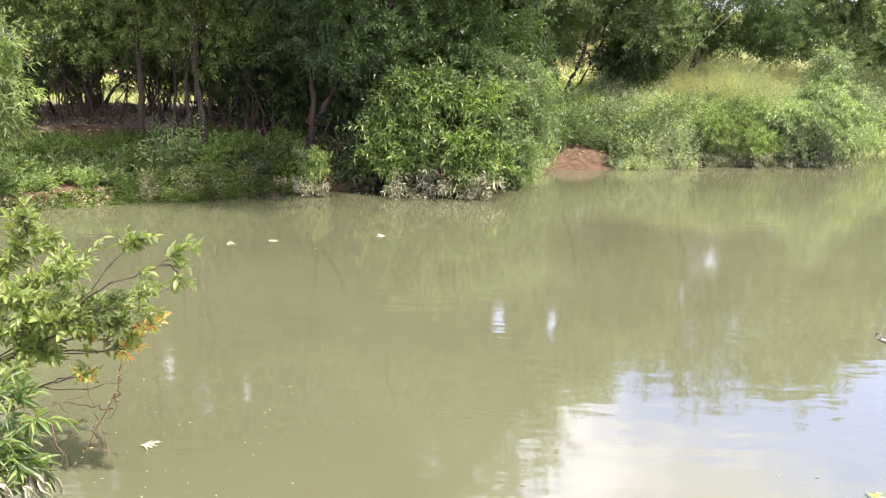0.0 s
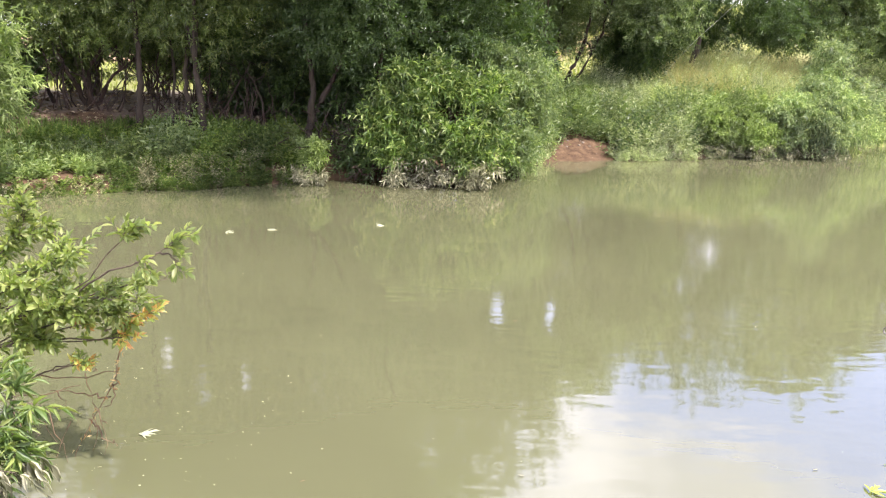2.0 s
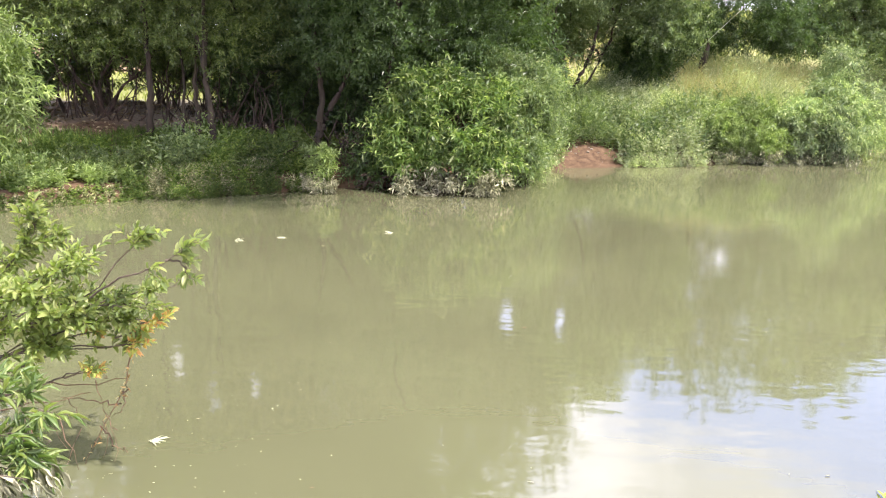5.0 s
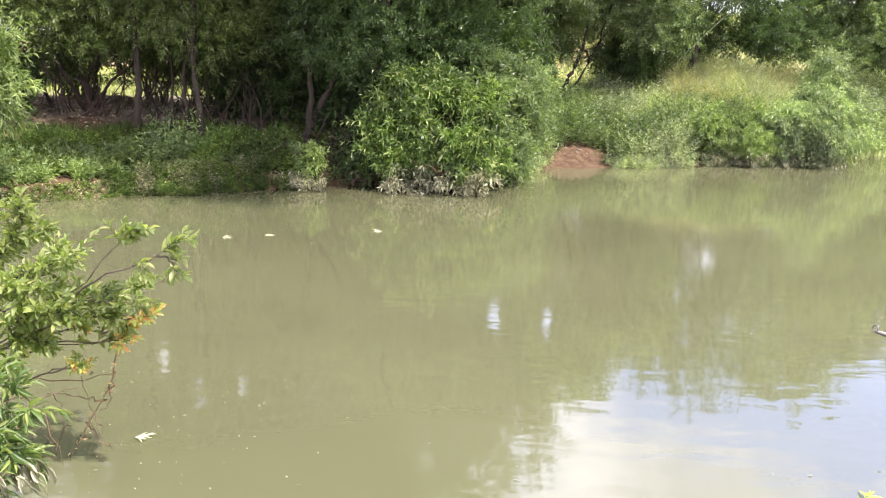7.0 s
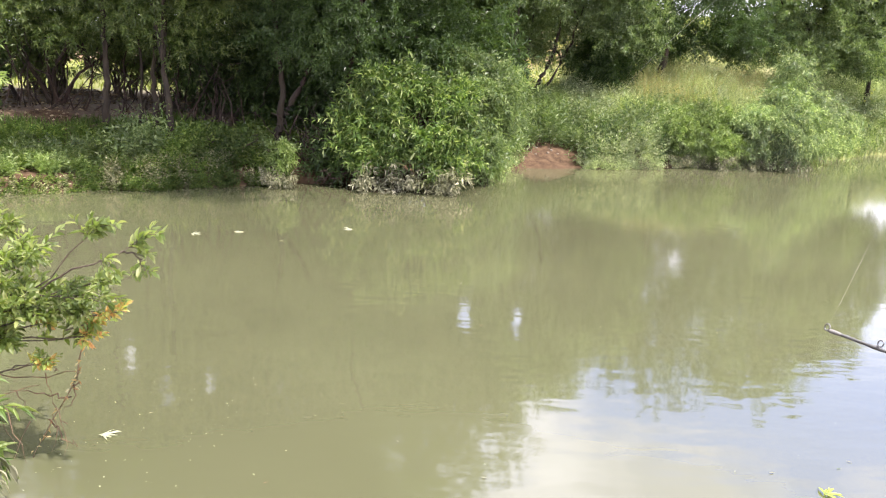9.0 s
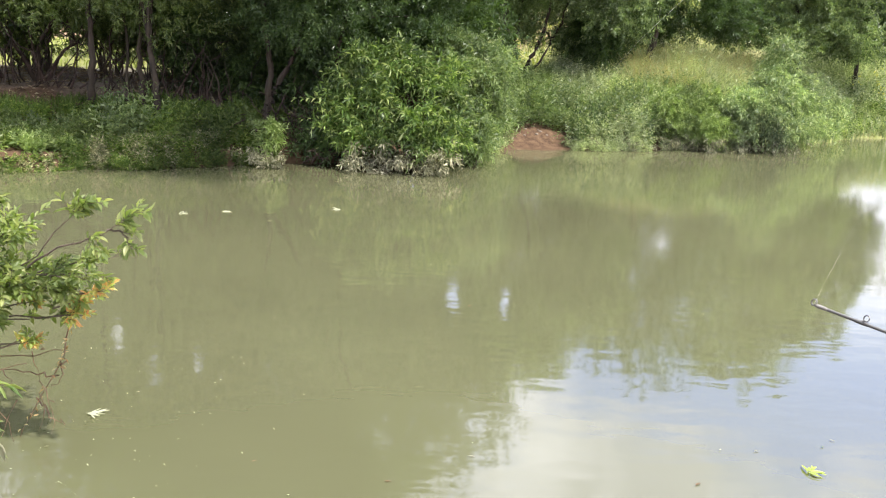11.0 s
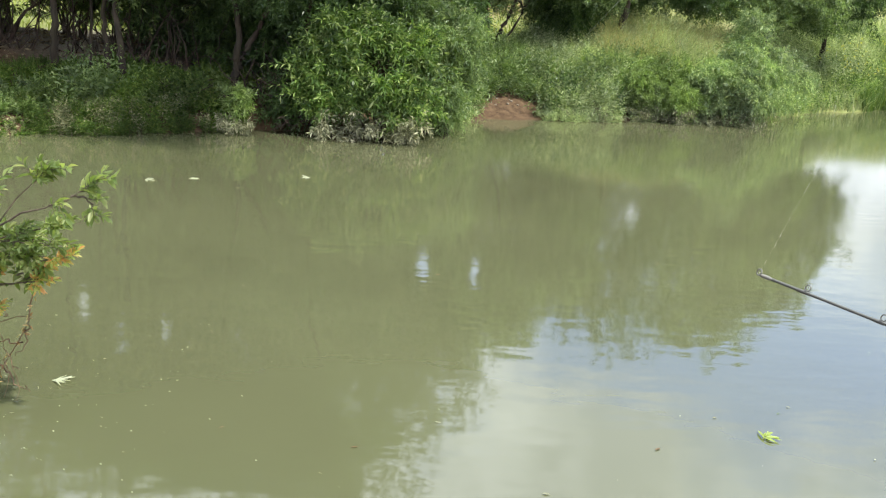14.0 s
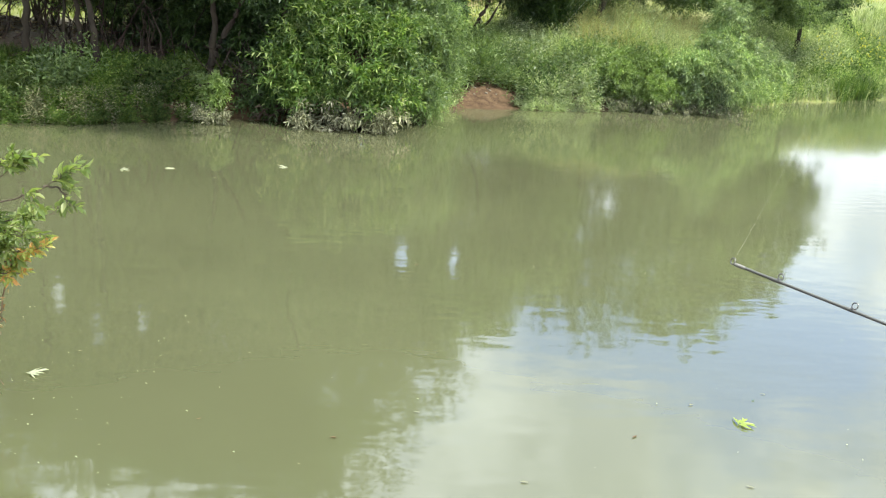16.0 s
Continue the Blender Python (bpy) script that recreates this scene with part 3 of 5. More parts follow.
tree("tree", "many-stemmed tree with crooked bare lower branches", (-6.1, 14.2),
     [([(0, 0, 0), (-0.3, 0, 0.7), (-0.5, 0.0, 1.4), (-0.7, 0.1, 3.2)], 0.05), ([(0, 0, 0), (0.1, 0, 0.6), (0.5, 0.0, 1.3), (0.8, 0.2, 3.0)], 0.055),
      ([(0.1, 0, 0), (0.5, -0.1, 0.5), (0.9, 0.0, 0.9), (1.3, 0.2, 2.4)], 0.045), ([(0, 0.1, 0), (-0.1, 0.2, 0.9), (0.1, 0.3, 2.8)], 0.045), ([(-0.6, 0.1, 0), (-0.9, 0.2, 0.9), (-1.1, 0.3, 2.8)], 0.045)],
     [(-6.6, 14.8, 3.3, 1.5, 1.2, 1.1, 3), (-6.6, 15.0, 5.9, 1.8, 1.4, 2.1, 3.6), (-8.8, 14.6, 4.9, 1.6, 1.4, 2.6, 2.8), (-7.0, 14.2, 2.35, 0.9, 0.5, 0.3, 0.8)], GREEN, BARK_RED, 14, clumps=124, per=46, zmin=1.9, limbs=10)
tree("willow_tree", "bright green young willow overhanging the water", (-6.3, 10.9),
     [([(0, 0, 0), (0.1, -0.1, 0.8), (0.2, -0.3, 1.8), (0.2, -0.4, 3.2)], 0.05), ([(0, 0, 0), (-0.2, -0.1, 0.9), (-0.3, -0.3, 2.0)], 0.04)],
     [(-5.85, 10.3, 2.0, 0.4, 0.35, 0.45, 2), (-6.4, 10.5, 1.5, 0.6, 0.5, 0.6, 2), (-6.7, 10.7, 3.2, 0.8, 0.8, 0.9, 2), (-5.7, 10.45, 1.4, 0.3, 0.3, 0.35, 1.2), (-5.6, 10.35, 1.95, 0.25, 0.3, 0.3, 0.8)], YOUNG, BARK, 15, leaf=0.15, slim=0.2, clumps=46, per=15, count=10, size=(0.12, 0.3), zmin=0.7, droop=0.12, rise=0.3, limbs=5)
tree("tree", "leafy bank tree with two leaning brown trunks", (2.4, 19.0),
     [([(0, 0, 0), (-0.1, 0, 0.8), (-0.3, 0.05, 1.6), (-0.6, 0.1, 3.4)], 0.09), ([(0.3, 0, 0), (0.45, 0, 0.7), (0.75, 0.05, 1.6), (1.1, 0.2, 3.6)], 0.08), ([(0.35, 0.1, 0), (0.6, 0.1, 0.5), (1.1, 0.15, 1.5), (1.6, 0.2, 3.0)], 0.05), ([(0.1, 0.1, 0), (0.0, 0.1, 0.8), (0.15, 0.15, 1.7), (0.3, 0.2, 3.2)], 0.05), ([(0.3, 0.05, 0), (0.12, 0, 0.6), (-0.2, 0.05, 1.3), (-0.25, 0.1, 2.8)], 0.04)],
     [(2.2, 19.2, 4.0, 1.4, 1.3, 1.1, 2), (3.8, 19.4, 4.2, 1.3, 1.3, 1.5, 3), (3.0, 19.6, 5.7, 1.6, 1.4, 1.1, 2.4), (4.5, 19.0, 2.7, 0.6, 0.8, 0.6, 1.0), (2.7, 19.6, 2.45, 0.7, 0.5, 0.25, 0.7)], LIGHT, BARK, 16, leaf=0.1, clumps=142, per=48, zmin=1.95, thin=0.12)
tree("tree", "leafy bank tree with a thick dark trunk", (5.9, 20.2),
     [([(0, 0, 0), (0, 0, 1.0), (0.1, 0, 2.0), (0.2, 0.2, 4.2)], 0.14)],
     [(5.3, 20.3, 4.0, 1.4, 1.4, 1.5, 3), (6.8, 20.6, 5.2, 1.6, 1.4, 1.6, 3.4), (5.0, 19.8, 2.6, 0.6, 0.7, 0.6, 0.8), (7.6, 21.0, 3.1, 1.2, 0.8, 0.7, 1.6), (6.0, 21.4, 2.9, 0.9, 0.6, 0.5, 1), (7.8, 21.6, 2.75, 1.6, 0.5, 0.3, 1.6), (6.1, 21.5, 2.35, 0.55, 0.3, 0.22, 0.5)], DARK, BARK, 17, leaf=0.1, clumps=122, per=48, zmin=2.0, thin=0.16)
tree("tree", "broad dark tree with low hanging boughs over the meadow", (10.6, 22.6),
     [([(0, 0, 0), (0.05, 0, 1.0), (0.2, 0, 2.0), (0.4, 0.2, 4.4)], 0.13), ([(0.1, 0, 0.6), (-0.5, 0, 1.6), (-1.0, 0.1, 3.2)], 0.07)],
     [(9.6, 22.4, 3.9, 1.5, 1.3, 1.3, 3), (11.4, 22.8, 4.2, 1.7, 1.4, 1.7, 3), (10.4, 23.0, 6.3, 1.8, 1.4, 1.2, 2.6), (9.8, 22.0, 2.8, 1.3, 0.7, 0.6, 1.6), (11.6, 22.2, 2.6, 1.0, 0.7, 0.6, 1.2)], LIGHT, BARK, 18, leaf=0.115, slim=0.38, clumps=130, per=46, zmin=2.0, thin=0.28)
tree("tree", "dark tree with boughs hanging low over the bank", (13.0, 23.8),
     [([(0, 0, 0), (0.05, 0, 1.0), (0.1, 0, 2.0), (0.2, 0.2, 4.0)], 0.11)],
     [(12.9, 23.6, 3.9, 1.3, 1.3, 1.4, 3), (12.2, 23.8, 5.6, 1.5, 1.4, 1.4, 2.4), (12.8, 22.9, 2.8, 0.9, 0.6, 0.45, 1.5)], DARK, BARK, 19, leaf=0.115, slim=0.38, clumps=100, per=46, zmin=2.1, thin=0.3)

# Backing trees added to block sky gaps in the bank crowns.
for k, (x, y) in enumerate([(-9.5, 20.5), (-6.6, 21.5), (-4.2, 20.8), (-2.0, 21.6), (0.4, 21.0), (2.4, 23.6)]):
    tree("tree", "leafy backing tree beyond the bank trees", (x, y),
         [([(0, 0, 0), (0.05, 0, 1.2), (0.1, 0.1, 2.6), (0.0, 0.1, 4.6)], 0.08)],
         [(x, y, 3.4, 2.0, 0.9, 0.9, 2.4), (x + 0.4, y, 5.6, 1.8, 0.9, 1.2, 1.5)], GREEN, BARK, 20 + k, leaf=0.14, slim=0.4, clumps=112, per=30, count=8, zmin=2.3, limbs=4)

# Added to block sky showing past the forked tree.
tree("tree", "dark leafy backing tree behind the forked tree", (-0.2, 18.5),
     [([(0, 0, 0), (0.05, 0, 1.2), (0.1, 0.1, 2.6), (0.0, 0.1, 4.6)], 0.07)],
     [(-0.1, 18.5, 3.9, 1.6, 0.8, 0.9, 2), (-0.4, 18.5, 5.4, 1.7, 0.8, 1.0, 2)], DARK, BARK, 26, leaf=0.14, slim=0.4, clumps=90, per=30, count=8, zmin=2.4, limbs=4)

# ---- bushes ----
# leafy lobes (x, z, how far back) with shaded hollows between them
LOBES = [(-0.66, 1.62, 0.25), (-0.02, 1.72, 0.3), (-0.26, 1.46, 0.15), (0.14, 1.52, 0.2), (0.7, 1.46, 0.5), (0.56, 1.24, 0.25), (0.4, 1.3, 0.2), (-0.84, 1.26, 0.2), (-0.52, 1.24, 0.1),
         (-1.02, 1.02, 0.2), (-1.02, 0.64, 0.15), (-0.8, 0.92, 0.05), (-0.36, 0.94, 0.0), (-0.6, 0.62, -0.05), (-0.28, 0.56, -0.1), (0.06, 0.8, -0.05), (0.26, 0.58, -0.12),
         (0.44, 0.92, 0.0), (0.61, 0.74, 0.05), (0.74, 1.0, 0.3), (0.57, 0.44, -0.05), (0.36, 0.4, -0.12), (0.8, 0.5, 0.25), (-0.78, 0.42, 0.0)]
shrub("willow_bush", "dense bright green willow bush hanging over the water", (0.1, 13.5),
      [(x, 12.5 + back, z, 0.11, 0.11, 0.07, 1) for x, z, back in LOBES], BRIGHT, 31, clumps=96, per=15, size=(0.03, 0.09), leaf=0.116, slim=0.26, shoot=0.24, count=11,
      pale=150, pale_z=0.44, pale_at=((-0.74, 0.06), (-0.3, 0.24), (-0.1, 0.2), (0.36, 0.16), (0.6, 0.12)), stems=22, droop=0.16, rise=0.25)
shrub("willow_bush", "grey-green willow bush on the bank", (1.2, 14.6),
      [(1.1, 13.9, 1.3, 0.32, 0.3, 0.32, 2), (1.3, 14.2, 0.75, 0.35, 0.35, 0.4, 1.6), (0.85, 14.1, 1.75, 0.3, 0.3, 0.25, 1), (1.45, 14.3, 1.55, 0.22, 0.25, 0.25, 0.8), (1.0, 13.5, 0.5, 0.3, 0.25, 0.25, 1)], LIGHT, 32, clumps=52, per=40, size=(0.1, 0.25), leaf=0.095, slim=0.26, droop=0.3)
shrub("sapling", "small green plant with silt-coated lower leaves at the waterline", (-2.1, 12.75),
      [(-2.04, 12.48, 0.52, 0.13, 0.08, 0.07, 1), (-2.08, 12.45, 0.36, 0.06, 0.05, 0.05, 0.4)], YOUNG, 33, clumps=7, per=9, size=(0.05, 0.1), leaf=0.1, pale=55, shoot=0.18, pale_z=0.26, pale_at=((-2.2, 0.1), (-2.02, 0.12), (-1.88, 0.07)))
shrub("willow_bush", "large leafy willow bush at the water's edge", (8.2, 18.3),
      [(7.0, 17.0, 0.75, 0.4, 0.35, 0.4, 1.5), (7.6, 17.2, 1.15, 0.45, 0.4, 0.4, 2), (7.7, 17.0, 0.55, 0.5, 0.35, 0.35, 1.6), (8.4, 17.6, 0.75, 0.5, 0.4, 0.45, 2), (8.6, 17.8, 1.2, 0.4, 0.4, 0.3, 1.4), (7.95, 17.7, 1.6, 0.16, 0.2, 0.25, 0.6), (8.02, 17.7, 2.05, 0.06, 0.1, 0.25, 0.3), (9.2, 18.2, 0.8, 0.45, 0.4, 0.5, 1.4)], BUSH_GREEN, 34, clumps=118, per=40, size=(0.08, 0.24), leaf=0.097, slim=0.25, pale=110, droop=0.3)
shrub("shrub", "low yellow-green shrub with pale leaves at the water", (6.0, 17.2),
      [(5.6, 16.85, 0.75, 0.5, 0.3, 0.28, 2), (6.3, 16.7, 0.45, 0.35, 0.3, 0.22, 1), (6.0, 17.1, 1.0, 0.4, 0.3, 0.22, 1)], YOUNG, 35, clumps=38, per=36, size=(0.1, 0.24), leaf=0.085, pale=120, shoot=0.22, droop=0.25)

# Those at x = -1.25 and -7.3 are dark fill added where shade falls.
for k, (x, y, z, r) in enumerate([(-3.0, 15.0, 1.6, 0.9), (-1.5, 15.4, 1.8, 1.0), (-0.2, 15.6, 1.7, 1.0), (0.9, 16.6, 1.7, 0.9), (-1.25, 14.3, 1.0, 0.5), (-9.0, 15.8, 2.0, 1.0), (4.35, 19.7, 1.9, 0.6), (-7.3, 13.3, 0.95, 0.5)]):
    shrub("shrub", "dense dark undergrowth shrub beneath the trees", (x, y), [(x, y, z, r, 0.6, 0.9, 1)], DARK, 40 + k, clumps=26, per=40, size=(0.3, 0.5), leaf=0.13)

# Dark leaves added to stand in for the hollow's shade.
shrub("shrub", "dark sparse shoots added for the shade in the bank hollow", (-1.3, 13.35), [(-1.3, 13.3, 0.5, 0.32, 0.12, 0.28, 1), (-1.28, 12.85, 0.25, 0.3, 0.1, 0.12, 0.7)], DARK, 64, clumps=22, per=16, size=(0.1, 0.18), leaf=0.09, stems=24)
for k, (x, y, z) in enumerate([(-4.5, 16.0, 1.75), (-5.9, 16.6, 1.9), (-7.2, 16.2, 1.8), (-5.3, 15.5, 1.9), (-6.6, 15.6, 1.95), (-3.8, 15.6, 1.8)]):
    shrub("shrub", "thin leafy undergrowth shrub beneath the trees", (x, y), [(x, y, z, 0.6, 0.4, 0.45, 1)], GREEN, 60 + k, clumps=11, per=28, size=(0.15, 0.35), leaf=0.12, stems=16)


# ---- grass and herbs ----
def blades(pos, tall, rng, lean=0.35, wide=0.008):
    """Bent grass blades, three triangles each."""
    n = len(pos)
    h = np.broadcast_to(tall, n) * rng.uniform(0.6, 1.25, n)
    a = rng.uniform(0, 6.28, n)
    d = np.stack([np.cos(a), np.sin(a), 0 * a], 1) * (lean * h * rng.uniform(0.3, 1.4, n))[:, None]
    sd = np.stack([-np.sin(a), np.cos(a), 0 * a], 1) * wide * rng.uniform(0.7, 1.4, n)[:, None]
    up = np.stack([0 * h, 0 * h, h], 1)
    m = pos + up * 0.6 + d * 0.35
    v = np.stack([pos - sd, pos + sd, m + sd * 0.8, m - sd * 0.8, pos + up + d], 1).reshape(-1, 3)
    i = np.arange(n)[:, None] * 5
    f = np.concatenate([i + [[0, 1, 2]], i + [[0, 2, 3]], i + [[3, 2, 4]]], 1).reshape(-1, 3)
    return v, f


def on_bank(n, x0, x1, d0, d1, rng):
    x = rng.uniform(x0, x1, n)
    y = shore(x) + rng.uniform(d0, d1, n)
    return np.stack([x, y, height(x, y) - 0.01], 1)


def grass_patch(name, label, pos, tall, mat, seed, lean=0.35, wide=0.008):
    rng = np.random.default_rng(seed)
    v, f = blades(pos, tall, rng, lean, wide)
    return tagged(part_np(name, v, f, mat), label, "grass", kind="stuff")


def herb_patch(name, label, pos, tall, mat, seed, leaf=0.07, slim=0.35, count=12):
    rng = np.random.default_rng(seed)
    w = unit(np.stack([rng.normal(0, 0.3, len(pos)), rng.normal(-0.1, 0.3, len(pos)), np.ones(len(pos))], 1))
    v, f = sprigs(pos, w, tall * rng.uniform(0.6, 1.3, len(pos)), count, leaf, rng, slim, 1.1, 0.12, 0.1)
    return tagged(part_np(name, v, f, mat), label, "weeds", kind="stuff")


rng = np.random.default_rng(50)


def sparse(p, scale, keep, seed):
    """Thins plants out by a wandering pattern, so that they stand in drifts."""
    a = np.sin(p[:, 0] * scale + seed) * np.sin(p[:, 1] * scale * 1.3 + 2 * seed) + 0.5 * np.sin(p[:, 0] * scale * 2.7 + p[:, 1] * scale * 1.9 + seed)
    return p[a > np.quantile(a, 1 - keep)]


def off_dirt(p, soft=0.16):
    """Leaves the bare earth slip open, with a ragged edge."""
    d = p[:, 1] - shore(p[:, 0])
    w = soft * np.sin(9 * d + 3 * p[:, 0]) + rng.normal(0, 0.07, len(p))
    lo, hi = 1.85 + 0.3 * np.clip(d, 0, 1), 3.32 + 0.1 * d
    slip = (p[:, 0] > lo + w) & (p[:, 0] < hi + w) & (d < 0.85 + w)
    burrow = (np.abs(p[:, 0] - 5.15) < 0.15 + 0.3 * w) & (d < 0.4)
    return p[~(slip | burrow)]


def off_clay(p):
    """Leaves a small face of bare red clay open beside the hollow."""
    return p[~((np.abs(p[:, 0] + 2.55 + 0.1 * np.sin(20 * p[:, 1])) < 0.13) & (p[:, 1] - shore(p[:, 0]) < 0.45))]


# shaded bank
p = sparse(on_bank(3000, -9, -4.0, 0.75, 2.2, rng), 3.3, 0.6, 21)
herb_patch("weeds", "low green weeds on the shaded bank", p, 0.2, WEED, 51, 0.075, 0.36, 12)
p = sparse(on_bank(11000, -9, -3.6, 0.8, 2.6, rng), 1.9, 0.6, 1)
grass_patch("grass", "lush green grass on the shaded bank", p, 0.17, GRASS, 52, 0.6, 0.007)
p = sparse(on_bank(2600, -9, -3.9, 0.0, 0.75, rng), 2.6, 0.34, 2)
herb_patch("creeping_weeds", "low creeping weeds over the bare earth shelf", p, 0.075, GRASS, 53, 0.045, 0.45, 9)
p = on_bank(1500, -9, -3.6, -0.1, 0.14, rng)
herb_patch("creeping_weeds", "low pale creeping weeds hanging over the bank edge", p[::2], 0.1, SILT_WEED, 530, 0.045, 0.45, 9)
herb_patch("creeping_weeds", "low green creeping weeds hanging over the bank edge", p[1::2], 0.1, WEED, 531, 0.045, 0.45, 9)
p = off_clay(sparse(on_bank(1200, -4.6, -1.9, -0.1, 0.2, rng), 4.1, 0.75, 12))
herb_patch("weeds", "short weeds hanging over the waterline", p, 0.22, WEED, 540, 0.055, 0.35, 11)
p = off_clay(sparse(on_bank(3400, -4.6, -1.95, 0.16, 2.0, rng), 3.2, 0.6, 3))
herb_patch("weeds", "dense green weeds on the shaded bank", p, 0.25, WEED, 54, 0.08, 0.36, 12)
p = off_clay(sparse(on_bank(1300, -4.8, -1.95, 0.15, 1.3, rng), 3.4, 0.45, 13))
herb_patch("weeds", "light green leafy weeds on the shaded bank", p, 0.3, GREEN, 541, 0.08, 0.34, 12)
p = sparse(on_bank(1900, -8.5, -2.2, 0.5, 1.7, rng), 5.0, 0.3, 26)
herb_patch("weeds", "bright leafy weeds in tufts on the shaded bank", p, 0.27, LIGHT, 544, 0.095, 0.34, 11)
# Lighter leaf colour here stands in for dappled sunlight on the bank.
p = sparse(on_bank(1300, -5.6, -3.3, 0.25, 1.3, rng), 4.2, 0.4, 31)
herb_patch("weeds", "lighter green weed tufts for dappled sun beside the bare earth shelf", p, 0.24, YOUNG, 545, 0.075, 0.34, 12)
p = sparse(on_bank(420, -4.4, -2.0, 0.3, 1.2, rng), 1.7, 0.5, 4)
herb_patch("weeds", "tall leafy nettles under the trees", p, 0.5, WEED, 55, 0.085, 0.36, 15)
p = on_bank(110, -4.2, -3.75, 0.35, 0.9, rng)
herb_patch("weeds", "tall pale green weed clump before the trunks", p, 0.8, LIGHT, 542, 0.09, 0.36, 14)
p = off_clay(sparse(on_bank(1500, -4.3, -2.2, -0.08, 0.4, rng), 4.3, 0.45, 5))
herb_patch("silted_weeds", "pale silt-coated weeds at the waterline", p, 0.26, SILT_WEED, 56, 0.06, 0.3, 9)
p = sparse(on_bank(1600, -9, -4.4, 0.7, 1.9, rng), 2.4, 0.5, 14)
herb_patch("weeds", "light green leafy weeds on the shaded bank", p, 0.26, GREEN, 543, 0.07, 0.36, 11)
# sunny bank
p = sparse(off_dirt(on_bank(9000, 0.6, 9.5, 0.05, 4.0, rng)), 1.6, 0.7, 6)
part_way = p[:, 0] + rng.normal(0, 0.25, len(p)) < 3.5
grass_patch("grass", "tall green bank grass in a lighter, sunlit tone", p[~part_way], 0.42, SUN_TONED, 57, 1.0, 0.006)
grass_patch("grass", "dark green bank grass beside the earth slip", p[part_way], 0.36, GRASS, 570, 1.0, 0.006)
p = sparse(off_dirt(on_bank(9500, 0.9, 9.0, 0.05, 3.8, rng)), 2.6, 0.75, 7)
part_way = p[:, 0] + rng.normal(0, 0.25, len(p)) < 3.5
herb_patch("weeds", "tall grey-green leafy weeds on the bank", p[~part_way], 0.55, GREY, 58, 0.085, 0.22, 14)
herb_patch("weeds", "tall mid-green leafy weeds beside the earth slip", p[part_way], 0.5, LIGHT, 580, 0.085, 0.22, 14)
p = sparse(off_dirt(on_bank(3000, 1.6, 7.4, 0.3, 1.7, rng)), 4.6, 0.3, 24)
herb_patch("weeds", "broad-leaved mid-green weeds in clumps on the bank", p, 0.72, LIGHT, 611, 0.12, 0.3, 12)
p = sparse(off_dirt(on_bank(900, 3.4, 9.4, 0.1, 1.0, rng)), 5.4, 0.3, 25)
herb_patch("weeds", "dark green leafy weeds in clumps on the bank", p, 0.6, DARK, 612, 0.11, 0.32, 12)
p = off_dirt(on_bank(2600, 1.2, 8.5, 0.0, 2.6, rng))
herb_patch("weeds", "fresh green leafy weeds on the bank", sparse(p, 1.5, 0.5, 8), 0.5, BRIGHT, 59, 0.07, 0.35, 14)
p = off_dirt(on_bank(2200, 1.2, 9.0, -0.12, 0.2, rng), 0.08)
herb_patch("weeds", "short weeds at the waterline", p, 0.2, GREY, 60, 0.06, 0.3, 11)
p = sparse(off_dirt(on_bank(900, 3.2, 9.0, -0.12, 0.15, rng), 0.05), 2.3, 0.5, 9)
herb_patch("silted_weeds", "pale silt-coated weeds at the waterline", p, 0.18, PALE, 600, 0.06)
p = sparse(on_bank(12000, 5.0, 9.6, 1.2, 5.0, rng), 1.4, 0.55, 10)
grass_patch("seed_grass", "dry reddish seeding grass on the bank crest", p, 0.85, DRY, 601, 0.9, 0.0045)
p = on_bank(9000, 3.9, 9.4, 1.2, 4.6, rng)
grass_patch("grass", "soft pale green flowering grass on the bank crest", p, 0.6 + 0.35 * np.exp(-((p[:, 0] - 6.9) / 1.2) ** 2), SUN_TONED, 613, 0.8, 0.0045)
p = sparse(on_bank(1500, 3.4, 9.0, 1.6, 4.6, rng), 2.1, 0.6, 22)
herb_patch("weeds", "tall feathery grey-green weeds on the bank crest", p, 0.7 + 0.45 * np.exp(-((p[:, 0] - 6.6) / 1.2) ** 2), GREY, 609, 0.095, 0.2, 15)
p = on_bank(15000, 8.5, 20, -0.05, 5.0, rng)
grass_patch("grass", "green grassy slope down to the water", p, 0.38, SUN_TONED, 602, 0.6, 0.009)
p = sparse(on_bank(3400, 9, 20, 0.0, 4.0, rng), 0.9, 0.55, 11)
herb_patch("weeds", "leafy weeds on the grassy slope", p, 0.5, BRIGHT, 603, 0.08, 0.32, 13)
p = sparse(on_bank(2400, 8.8, 15, 1.2, 4.4, rng), 1.7, 0.7, 23)
herb_patch("weeds", "tall feathery weeds on the crest of the slope", p, 0.95, GREY, 610, 0.1, 0.2, 15)
p = on_bank(420, 12.6, 17, 0.7, 2.2, rng)
herb_patch("weeds", "tall green mustard-like weeds on the slope", p, 0.8, BRIGHT, 605, 0.09, 0.34, 14)
q = p[rng.permutation(len(p))[:90]] + np.stack([rng.normal(0, 0.12, 90), rng.normal(0, 0.12, 90), rng.uniform(0.6, 0.95, 90)], 1)
YELLOW = leaf_material("yellow_petal", [(0.0, (0.5, 0.42, 0.03)), (1.0, (0.62, 0.55, 0.08))], 0.2)
herb_patch("flowers", "small yellow blossoms on the tall weeds", q, 0.06, YELLOW, 606, 0.035, 0.6, 6)
p = on_bank(900, 13.2, 15.2, -0.05, 0.4, rng)
grass_patch("grass", "upright green grass tuft at the waterline", p, 0.5, GRASS, 607, 0.3, 0.009)
p = on_bank(20000, -14, 26, 7, 24, rng)
